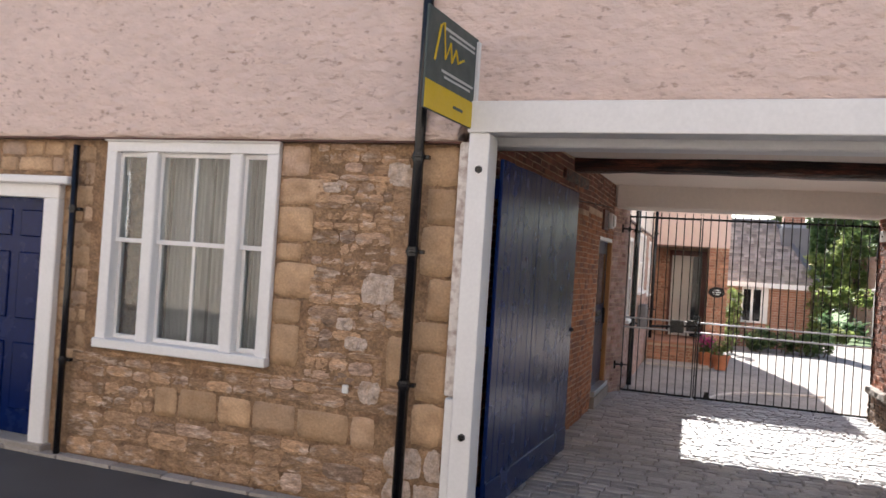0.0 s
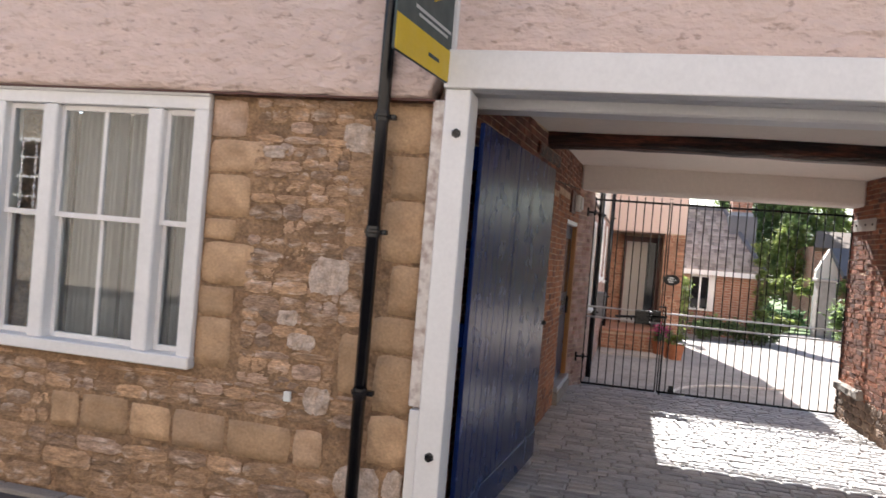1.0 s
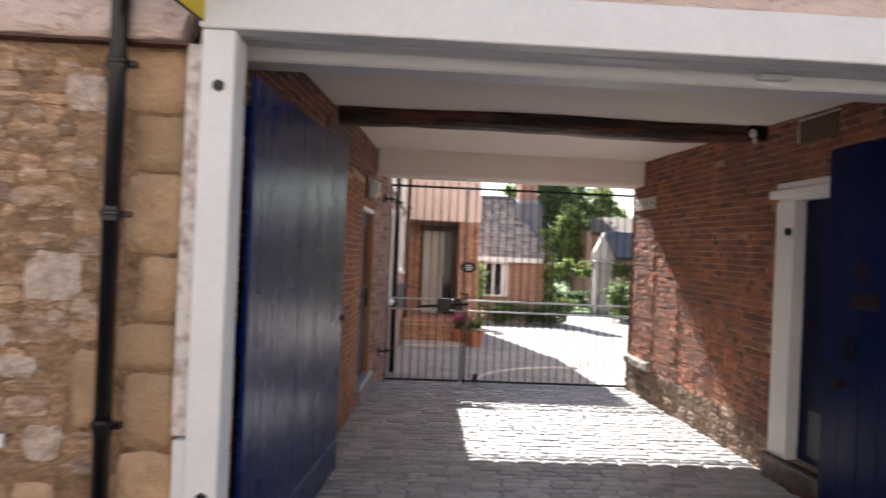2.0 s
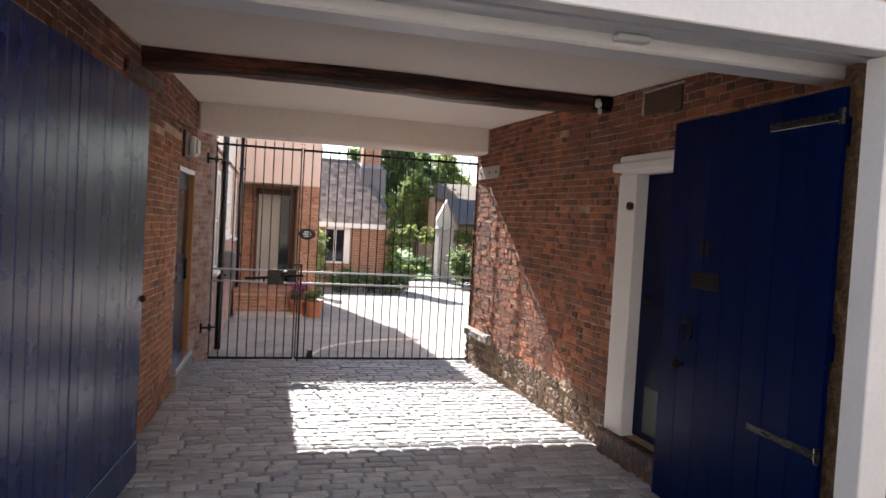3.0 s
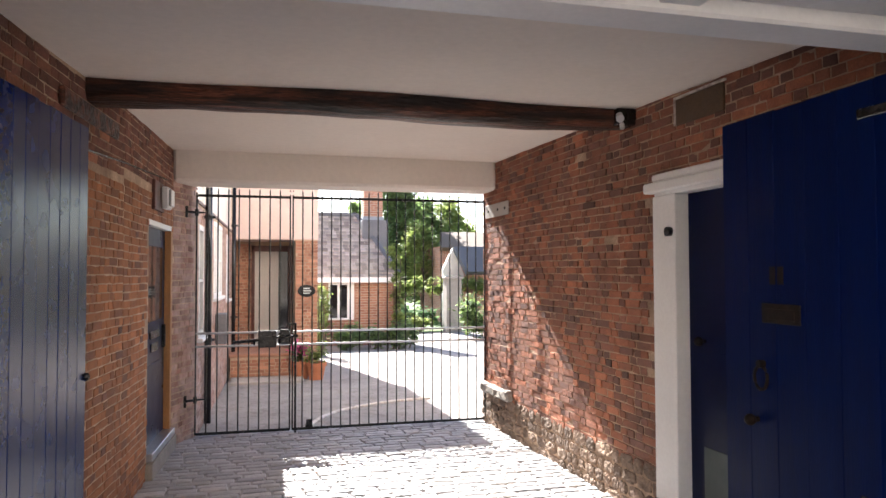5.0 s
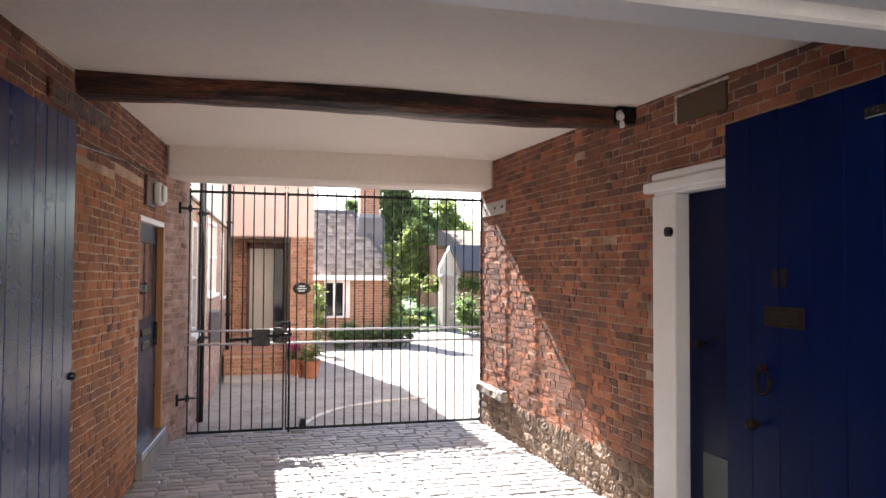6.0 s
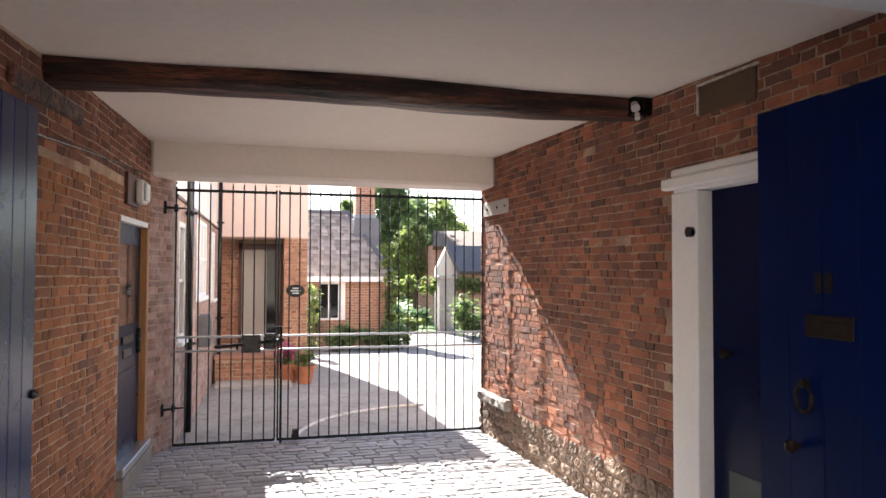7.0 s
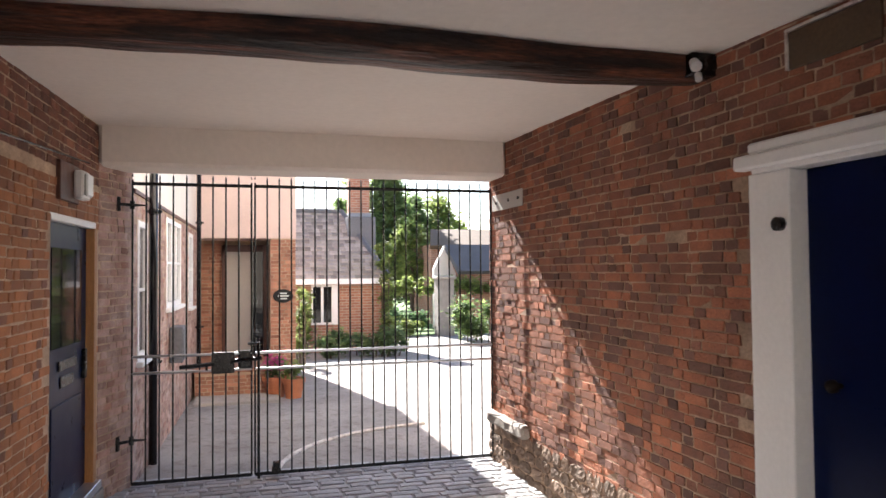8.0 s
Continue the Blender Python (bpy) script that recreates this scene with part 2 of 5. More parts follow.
for m_ in (M_LEAF, M_LEAFDARK, M_LEAFLIGHT, M_PINK):
    translucent(m_, 0.6)
M_GLASS = glass_mat("window_glass")
M_FARBRICK = far_brick("far_brickwork", (0.40, 0.19, 0.115), (0.28, 0.12, 0.075), (0.42, 0.33, 0.26))
M_DARKGLASS = mat("dark_glazing", (0.008, 0.010, 0.014), 0.06, vary=0.05, spec=0.5)


# ---- mesh helpers ----
def shell(name, verts, faces, material, parent=None, label="", smooth=False):
    me = bpy.data.meshes.new(name)
    me.from_pydata([tuple(v) for v in verts], [], faces)
    me.update()
    if smooth:
        me.polygons.foreach_set("use_smooth", [True] * len(me.polygons))
    if material:
        me.materials.append(material)
    ob = new(name, me)
    if parent:
        ob.parent = parent
    if label:
        ob["label"] = label
    return ob


def part(name, bm, material, parent=None, label="", smooth=False):
    me = bpy.data.meshes.new(name)
    bm.normal_update()
    bm.to_mesh(me)
    bm.free()
    if smooth:
        me.polygons.foreach_set("use_smooth", [True] * len(me.polygons))
    me.materials.append(material)
    ob = new(name, me)
    if parent:
        ob.parent = parent
    if label:
        ob["label"] = label
    return ob


def thing(name, at, label, category, group="", kind=""):
    ob = new(name)
    ob.empty_display_size = 0.1
    ob.location = at
    return tagged(ob, label, category, group, kind)


BOXF = [(0, 3, 2, 1), (4, 5, 6, 7), (0, 1, 5, 4), (1, 2, 6, 5), (2, 3, 7, 6), (3, 0, 4, 7)]


def boxv(x0, x1, y0, y1, z0, z1):
    return [(x0, y0, z0), (x1, y0, z0), (x1, y1, z0), (x0, y1, z0), (x0, y0, z1), (x1, y0, z1), (x1, y1, z1), (x0, y1, z1)]


def cube(bm, x0, x1, y0, y1, z0, z1, bevel=0.0, m=None):
    """A box, with bevelled edges where given, into bm."""
    vs = [bm.verts.new(v) for v in boxv(x0, x1, y0, y1, z0, z1)]
    fs = [bm.faces.new([vs[i] for i in f]) for f in BOXF]
    if bevel:
        es = list({e for f in fs for e in f.edges})
        r = bmesh.ops.bevel(bm, geom=es, offset=bevel, segments=1, affect="EDGES", profile=0.5)
        vs = list({v for f in r["faces"] for v in f.verts} | {v for v in vs if v.is_valid})
    if m is not None:
        bmesh.ops.transform(bm, matrix=m, verts=[v for v in vs if v.is_valid])
    return bm


def block(name, dims, material, parent=None, label="", bevel=0.0, m=None):
    return part(name, cube(bmesh.new(), *dims, bevel=bevel, m=m), material, parent, label)


def rod(bm, a, b, r, seg=8, r2=None):
    """A round bar from a to b into bm."""
    a, b = Vector(a), Vector(b)
    d = b - a
    m = Matrix.Translation((a + b) / 2) @ d.to_track_quat("Z", "Y").to_matrix().to_4x4()
    bmesh.ops.create_cone(bm, cap_ends=True, segments=seg, radius1=r, radius2=r if r2 is None else r2, depth=d.length, matrix=m)
    return bm


def tube(bm, pts, r, seg=8):
    """A round bar bent along the points, in one skin."""
    pts = [Vector(p) for p in pts]
    rings = []
    for i, p in enumerate(pts):
        way = (pts[min(i + 1, len(pts) - 1)] - pts[max(i - 1, 0)]).normalized()
        side = way.cross(Vector((0.1, 0.2, 1.0)) if abs(way.z) < 0.9 else Vector((1, 0, 0))).normalized()
        up = side.cross(way)
        rings.append([bm.verts.new(p + r * (math.cos(2 * math.pi * k / seg) * side + math.sin(2 * math.pi * k / seg) * up)) for k in range(seg)])
    for p, q in zip(rings, rings[1:]):
        for k in range(seg):
            bm.faces.new((p[k], p[(k + 1) % seg], q[(k + 1) % seg], q[k]))
    bm.faces.new(rings[0][::-1])
    bm.faces.new(rings[-1])
    bmesh.ops.recalc_face_normals(bm, faces=bm.faces)
    return bm


def lathe(bm, prof, at=(0, 0, 0), seg=16):
    """A turned shape from (radius, height) pairs."""
    rings = []
    for r, z in prof:
        rings.append([bm.verts.new((at[0] + r * math.cos(2 * math.pi * i / seg), at[1] + r * math.sin(2 * math.pi * i / seg), at[2] + z)) for i in range(seg)])
    for p, q in zip(rings, rings[1:]):
        for i in range(seg):
            bm.faces.new((p[i], p[(i + 1) % seg], q[(i + 1) % seg], q[i]))
    bm.faces.new(rings[0][::-1])
    bm.faces.new(rings[-1])
    return bm


rng = random.Random(7)


def lump(x0, x1, z0, z1, y, depth, rough, r=rng):
    """A stone in a wall that faces -y: a small grid with a broken, wandering outline and an uneven, chipped face."""
    nx, nz = (8, 5) if rough > 0.08 else (6, 5)
    cx, cz, w, h = (x0 + x1) / 2, (z0 + z1) / 2, (x1 - x0) / 2, (z1 - z0) / 2
    seed = r.uniform(0, 99)
    chip = [r.uniform(0.02, 0.10) + (r.uniform(0.0, 2.2) * rough if rough > 0.08 else 0.0) for k in range(4)]
    verts = []
    for j in range(nz):
        for i in range(nx):
            s, t = 2 * i / (nx - 1) - 1, 2 * j / (nz - 1) - 1
            c = chip[(s > 0) + 2 * (t > 0)] * abs(s * t) ** 3
            dx = 0.9 * rough * h * noise.noise((s * 2.5, t * 2.5, seed)) * 2 + r.uniform(-0.12, 0.12) * rough * h * 4
            dz = 0.9 * rough * h * noise.noise((s * 2.5, t * 2.5, seed + 40)) * 2 + r.uniform(-0.10, 0.10) * rough * h * 4
            edge = max(abs(s), abs(t))
            d = depth * ((1.0 if edge < 0.99 else 0.8) + (0.2 + rough * 2.2) * noise.noise((s * 2.2, t * 2.2, seed + 80)) + r.uniform(-1.6, 1.2) * rough)
            verts.append((cx + s * w * (1 - c) + dx, y - max(d, 0.001), cz + t * h * (1 - c) + dz))
    rim = [i for i in range(nx)] + [nx * j + nx - 1 for j in range(1, nz)] + [nx * (nz - 1) + i for i in range(nx - 2, -1, -1)] + [nx * j for j in range(nz - 2, 0, -1)]
    faces = [(nx * j + i, nx * j + i + 1, nx * (j + 1) + i + 1, nx * (j + 1) + i) for j in range(nz - 1) for i in range(nx - 1)]
    k = len(verts)
    verts += [(cx + (verts[i][0] - cx) * 1.02, y + 0.012, cz + (verts[i][2] - cz) * 1.02) for i in rim]
    m = len(rim)
    faces += [(rim[a], k + a, k + (a + 1) % m, rim[(a + 1) % m]) for a in range(m)]
    return verts, faces


# ---- plan ----
def left_x(y):
    """The passage's left wall."""
    return -0.34 - 0.098 * (9.6 - y) if y < 9.6 else -0.34 + 0.0585 * (y - 9.6)


def right_x(y):
    """The passage's right wall."""
    return 3.21 + 0.027 * (11.6 - y)


def ceil_z(y):
    return 2.88 + 0.018 * (y - 6.0)


def ground_z(y):
    return 0.0 if y < 12 else -0.02 * (y - 12) if y < 18 else max(-0.12 - 0.03 * (y - 18), -0.36)


def along(a, b):
    """Local axes of a wall from a to b: u along it, v into it, w up; the viewer stands on the -v side."""
    u = (Vector((*b, 0)) - Vector((*a, 0)))
    n = u.length
    u.normalize()
    v = Vector((-u.y, u.x, 0))
    return Matrix(((u.x, v.x, 0, a[0]), (u.y, v.y, 0, a[1]), (0, 0, 1, 0), (0, 0, 0, 1))), n


def slab(name, a, b, thick, z0, z1, opens, material, label, category="wall", ends=(0, 0)):
    """A wall with real openings (u0, u1, z0, z1)."""
    m, n = along(a, b)
    cuts = sorted({-ends[0], n + ends[1], *(c for o in opens for c in o[:2])})
    bm = bmesh.new()
    for u0, u1 in zip(cuts, cuts[1:]):
        holes = sorted([o[2:] for o in opens if o[0] <= u0 + 1e-6 and o[1] >= u1 - 1e-6])
        z = z0
        for h0, h1 in holes:
            if h0 > z:
                cube(bm, u0, u1, 0, thick, z, h0)
            z = h1
        if z < z1:
            cube(bm, u0, u1, 0, thick, z, z1)
    bmesh.ops.remove_doubles(bm, verts=bm.verts, dist=1e-5)
    ob = part(name, bm, material)
    ob.matrix_world = m
    return tagged(ob, label, category, kind="structure"), m, n


def brick_meshes(length, height, proud, material, count=4):
    r = random.Random(int(length * 1000))
    out = []
    for k in range(count):
        j = lambda s: r.uniform(-s, s)
        v = [(x + j(0.003), y, z + j(0.002)) for x, y, z in boxv(0, length, 0.0, 0.02, 0, height)]
        f = [(x + j(0.004), -proud + j(0.002), z + j(0.003)) for x, y, z in v if y == 0.0]
        lo0, lo1, hi1, hi0 = f[0], f[1], f[3], f[2]
        back = [(0, 0.02, 0), (length, 0.02, 0), (length, 0.02, height), (0, 0.02, height)]
        front = [lo0, lo1, hi1, hi0]
        me = bpy.data.meshes.new("brick")
        me.from_pydata(back + front, [], [(4, 5, 6, 7), (0, 1, 5, 4), (1, 2, 6, 5), (2, 3, 7, 6), (3, 0, 4, 7)])
        me.materials.append(material)
        out.append(me)
    return out


def lay_bricks(wall, m, n, z0, z1, opens, pick, material, seed, course=0.060, length=0.188, proud=0.004, uneven=0.0025, burnt=0.0):
    """Courses of stretchers and headers on a wall, some headers burnt dark; those for which pick(u, z) is true are parts, the rest joined."""
    r = random.Random(seed)
    half = length / 2 - 0.005
    kinds = {(ln, k): brick_meshes(ln, course - 0.010, proud, mt) for ln in (length, half) for k, mt in ((0, material), (1, M_BURNT))}
    joined, row, z, made = {0: ([], []), 1: ([], [])}, 0, z0, 0
    while z + course <= z1 + 0.02:
        u, header = -(row % 2) * length * 0.75 - r.uniform(0, 0.04), row % 2 == 1
        while u < n:
            ln = half if header else length
            header = not header or r.random() < 0.35
            a, b = max(u, 0.0), min(u + ln, n)
            if b - a > 0.03 and not any(a < o[1] - 0.01 and b > o[0] + 0.01 and z < o[3] - 0.01 and z + course > o[2] + 0.01 for o in opens):
                dark = int(r.random() < (burnt if ln == half else burnt * 0.2))
                me = r.choice(kinds[ln, dark])
                sx = (b - a) / ln
                zz = z + r.uniform(-0.002, 0.002) + 0.006 * math.sin(u * 1.7 + seed)
                if pick(a, z) and made < 300:
                    ob = new("brick", me)
                    ob.parent, ob.location, ob.scale = wall, (a, r.uniform(-uneven, uneven), zz), (sx, 1, 1)
                    made += 1
                else:
                    verts, faces = joined[dark]
                    dy = r.uniform(-uneven, uneven)
                    k = len(verts)
                    verts += [(v.co.x * sx + a, v.co.y + dy, v.co.z + zz) for v in me.vertices]
                    faces += [tuple(i + k for i in p.vertices) for p in me.polygons]
            u += ln + 0.010
        row += 1
        z += course
    if joined[1][0]:
        shell("burnt_brickwork", *joined[1], M_BURNT, wall)["kind"] = "stuff"
    rest = shell("brickwork", *joined[0], material, wall)
    rest["kind"] = "stuff"
    return rest


# ---- ground, street, passage floor ----
ys = [-60, -9, 5.6, 12, 15, 18, 25, 30, 60, 200]
xs = [-120, -20, -6, 0, 6, 20, 120]
gv = [(x, y, ground_z(y) - (0.03 if y > 6 else 0.21)) for y in ys for x in xs]
gf = [(j * 7 + i, j * 7 + i + 1, j * 7 + i + 8, j * 7 + i + 7) for j in range(len(ys) - 1) for i in range(6)]
tagged(shell("ground", gv, gf, M_YARD), "pale grey gravelled yard ground falling gently away", "ground", kind="structure")
tagged(block("pavement", (-30, 30, 2.6, 5.70, -0.12, 0.0), M_TARMAC), "dark grey tarmac pavement along the stone front", "pavement", kind="structure")
tagged(block("road", (-30, 30, -9.0, 2.45, -0.2, -0.1), M_ROAD), "dark tarmac road in front of the building", "road", kind="structure")
kerb = thing("kerb", (0, 2.5, 0), "pale stone kerb at the edge of the pavement", "kerb", kind="structure")
for i in range(30):
    block("kerb_stone", (-14.0 + i * 0.93, -14.0 + i * 0.93 + 0.92, -0.06, 0.09, -0.19, 0.004), M_KERB, kerb, bevel=0.008)
plinth = thing("wall_plinth", (0, 5.7, 0), "pale uneven stone edging at the foot of the wall", "edging", kind="structure")
x = -7.0
while x < -0.8:
    w = rng.uniform(0.25, 0.6)
    block("edging_stone", (x, min(x + w - 0.015, -0.8), rng.uniform(-0.01, 0.01), 0.1, -0.05, rng.uniform(0.018, 0.035)), M_KERB, plinth, bevel=0.006)
    x += w

passage_floor = tagged(block("floor", (-0.8, 3.45, 5.71, 12.3, -0.12, -0.012), M_SETTJOINT), "old grey stone setts paving the covered passage", "floor", kind="structure")

# ---- passage walls ----
wall_left_front, mL0, nL0 = slab("wall_left_front", (left_x(5.95), 5.95), (left_x(9.6), 9.6), 0.35, -0.1, 3.1, [], M_JOINT, "orange-red brick passage wall behind the open gate leaf")
L_DOOR = (0.88, 1.98, 0.16, 2.2)
wall_left, mL, nL = slab("wall_left", (left_x(9.6), 9.6), (left_x(11.64), 11.64), 0.35, -0.1, 3.1, [L_DOOR], M_JOINT, "orange-red brick passage wall with a blue door")
R_A, R_B = (right_x(12.05), 12.05), (right_x(5.95), 5.95)
R_DOOR = (12.05 - 8.30, 12.05 - 7.12, 0.2, 2.27)
wall_right, mR, nR = slab("wall_right", R_A, R_B, 0.4, -0.1, 3.1, [R_DOOR], M_JOINT, "weathered red brick passage wall over a rubble foot")

# ceiling, in one sheet, with the plastered bulkhead at the far end
cn = 14
cv, cf = [], []
for j in range(cn + 1):
    y = 6.3 + (11.7 - 6.3) * j / cn
    for i in range(9):
        x = left_x(y) - 0.1 + (right_x(y) - left_x(y) + 0.2) * i / 8
        cv.append((x, y, ceil_z(y) + 0.012 * noise.noise((x * 0.9, y * 0.9, 0))))
for j in range(cn):
    for i in range(8):
        cf.append((j * 9 + i, (j + 1) * 9 + i, (j + 1) * 9 + i + 1, j * 9 + i + 1))
k = len(cv)
cv += [(x, y, 3.25) for x, y, z in cv]
cf += [tuple(k + i for i in f[::-1]) for f in cf]
tagged(shell("ceiling", cv, cf, M_PLASTER, smooth=True), "off-white plastered passage ceiling, slightly uneven", "ceiling", kind="structure")
bm = bmesh.new()
cube(bm, left_x(11.6) + 0.002, right_x(11.6) - 0.002, 11.6, 12.06, 2.66, 3.2, bevel=0.03)
tagged(part("bulkhead", bm, M_PLASTER), "plastered white bulkhead beam over the iron gate", "bulkhead", kind="structure")
# unseen upper floor over the passage and roof, added to shade passage and street
tagged(block("upper_wall_rear", (-7.0, 9.0, 11.75, 12.04, 3.2, 6.2), M_CREAM), "unseen plain rear wall of the upper floor, added to block light", "wall", kind="structure")
tagged(block("upper_floor", (-7.0, 9.0, 6.1, 11.75, 3.26, 3.4), M_PLASTER), "unseen floor over the passage, added to block light", "floor", kind="structure")
rv = [(-7.2, 5.5, 6.1), (9.2, 5.5, 6.1), (9.2, 8.9, 8.3), (-7.2, 8.9, 8.3), (-7.2, 12.3, 6.1), (9.2, 12.3, 6.1)]
roof = shell("roof", rv, [(0, 1, 2, 3), (3, 2, 5, 4), (0, 3, 4), (1, 5, 2), (0, 4, 5, 1)], M_TILE)
tagged(roof, "unseen tiled pitched roof added to shade the passage and street", "roof", kind="structure")

# ---- street front ----
F_WIN = (-3.735, -2.16, 0.91, 2.57)
F_DOOR = (-5.22, -4.24, 0.06, 2.14)
FX = -7.0
wall_front, mF, nF = slab("wall_front", (FX, 5.83), (-0.70, 5.83), 0.45, -0.1, 2.6, [(F_DOOR[0] - FX, F_DOOR[1] - FX, *F_DOOR[2:]), (F_WIN[0] - FX, F_WIN[1] - FX, *F_WIN[2:])], M_MORTAR, "honey-coloured rubble stone wall with dressed blocks")
wall_front_right, mF2, nF2 = slab("wall_front_right", (3.21, 5.83), (9.0, 5.83), 0.45, -0.1, 2.84, [], M_MORTAR, "stone street wall beyond the carriage opening")


def render_face():
    """Roughcast upper wall with an uneven lower edge: lower over the stone, higher over the opening."""
    v, f = [], []
    cols = [-7.0 + 0.1 * i for i in range(161)]
    rows = [0.0, 0.012, 0.05, 0.15] + [0.3 + 0.2 * i for i in range(18)]
    for x in cols:
        low = 2.585 if x < -0.72 else 2.85
        for i, h in enumerate(rows):
            z = low + h + (0.012 * noise.noise((x * 3, 0, 5)) if i < 2 else 0)
            y = 5.735 + 0.012 * noise.noise((x * 1.1, z * 1.1, 2)) + (0.02 if i == 0 else 0.004 if i == 1 else 0)
            v.append((x, y, z))
    nr = len(rows)
    for i in range(len(cols) - 1):
        for j in range(nr - 1):
            a = i * nr + j
            f.append((a, a + nr, a + nr + 1, a + 1))
    k = len(v)
    v += [(x, 6.12, z) for x, y, z in v]
    f += [tuple(k + q for q in p[::-1]) for p in f]
    for i in range(len(cols) - 1):
        a = i * nr
        f.append((a, k + a, k + a + nr, a + nr))
    return tagged(shell("wall_upper_front", v, f, M_RENDER, smooth=True), "pale pink roughcast render on the upper street wall", "wall", kind="structure")


render_face()
drip = block("drip_edge", (-7.0, -0.76, 5.745, 5.83, 2.572, 2.584), M_DARKWOOD)
tagged(drip, "thin dark strip under the render", "trim", kind="structure")

# opposite side of the street, out of view: closes the place
tagged(block("wall_opposite", (-30, 30, -5.6, -5.0, -0.1, 8.0), M_OPPOSITE), "pale rendered house fronts across the street", "wall", kind="structure")
tagged(block("pavement_opposite", (-30, 30, -5.0, -4.4, -0.2, 0.0), M_TARMAC), "dark pavement across the street", "pavement", kind="structure")



def opposite_window(x, z0, w, h):
    """A white sash with small panes in the front across the street."""
    o = thing("opposite_window", (x, -4.99, z0), "white small-paned sash window across the street", "window", kind="structure")
    bm = bmesh.new()
    for a, b, c, d in ((0, 0.09, 0, h), (w - 0.09, w, 0, h), (0.09, w - 0.09, 0, 0.1), (0.09, w - 0.09, h - 0.09, h), (0.09, w - 0.09, h / 2 - 0.03, h / 2 + 0.03)):
        cube(bm, a, b, 0.0, 0.06, c, d, bevel=0.004)
    for i in range(1, 3):
        cube(bm, w * i / 3 - 0.02, w * i / 3 + 0.02, 0.005, 0.05, 0.1, h - 0.09)
    for i in (1, 3):
        cube(bm, 0.09, w - 0.09, 0.004, 0.048, h * i / 4 - 0.018, h * i / 4 + 0.018)
    part("window_frame", bm, M_WHITE, o)
    block("pane", (0.05, w - 0.05, 0.002, 0.012, 0.05, h - 0.05), M_DARKGLASS, o, "dark glass pane")


for i in range(5):
    for z0 in (1.6, 4.6):
        opposite_window(-20.6 + 6.2 * i, z0, 1.2, 1.9)

# ---- carriage opening: posts, lintel, leaves ----
portal = thing("door_frame", (-0.6, 5.7, 0), "white-painted timber frame round the carriage opening", "door frame", kind="structure")


def at_world(ob, parent):
    """Keeps a part where it was built in world places."""
    ob.parent = parent
    ob.matrix_parent_inverse = Matrix.Translation(parent.location).inverted()
    return ob


def wpart(name, bm, material, parent, label="", smooth=False):
    return at_world(part(name, bm, material, None, label, smooth), parent)


def under(child, parent):
    """Makes a part that shares its parent part's axes a piece of it."""
    child.parent = parent
    child.matrix_parent_inverse = Matrix.Identity(4)
    return child


def wblock(name, dims, material, parent, label="", bevel=0.0, m=None):
    return at_world(block(name, dims, material, None, label, bevel, m), parent)


wblock("post", (-0.69, -0.548, 5.70, 5.92, 0.0, 2.635), M_WHITE, portal, bevel=0.006)
wblock("post", (3.05, 3.21, 5.70, 5.84, 0.0, 2.635), M_WHITE, portal, bevel=0.006)
bm = bmesh.new()
cube(bm, -0.77, -0.69, 5.76, 5.92, 0.88, 2.585, bevel=0.008)
for v in bm.verts:
    v.co += Vector((0.006 * noise.noise((v.co.z * 9, 0, 1)), 0.008 * noise.noise((v.co.z * 7, 3, 1)), 0))
wpart("old_trim", bm, M_WHITEOLD, portal, "worn flaking white trim board")
wblock("post_foot", (-0.755, -0.69, 5.74, 5.92, 0.0, 0.87), M_WHITE, portal, bevel=0.006)
wblock("lintel", (-0.70, 3.25, 5.685, 5.80, 2.637, 2.845), M_WHITE, portal, bevel=0.006)
wblock("soffit_board", (-0.70, 3.25, 5.80, 6.12, 2.68, 2.80), M_WHITE, portal, bevel=0.004)
wblock("stop_bead", (-0.66, 3.2, 5.90, 5.96, 2.655, 2.679), M_WHITE, portal, bevel=0.004)
wblock("inner_head", (left_x(6.2) - 0.05, right_x(6.2) + 0.05, 6.12, 6.32, 2.615, 2.90), M_WHITE, portal, bevel=0.012)
wblock("sensor", (1.92, 2.08, 6.06, 6.125, 2.645, 2.675), M_PLASTIC, portal, "small white door sensor", bevel=0.006)
for z in (2.395, 0.635):
    bm = bmesh.new()
    bmesh.ops.create_cone(bm, cap_ends=True, segments=6, radius1=0.028, radius2=0.022, depth=0.02, matrix=pose(-0.612, 5.69, z, 90))
    wpart("bolt", bm, M_IRON, portal, "black square-headed bolt")


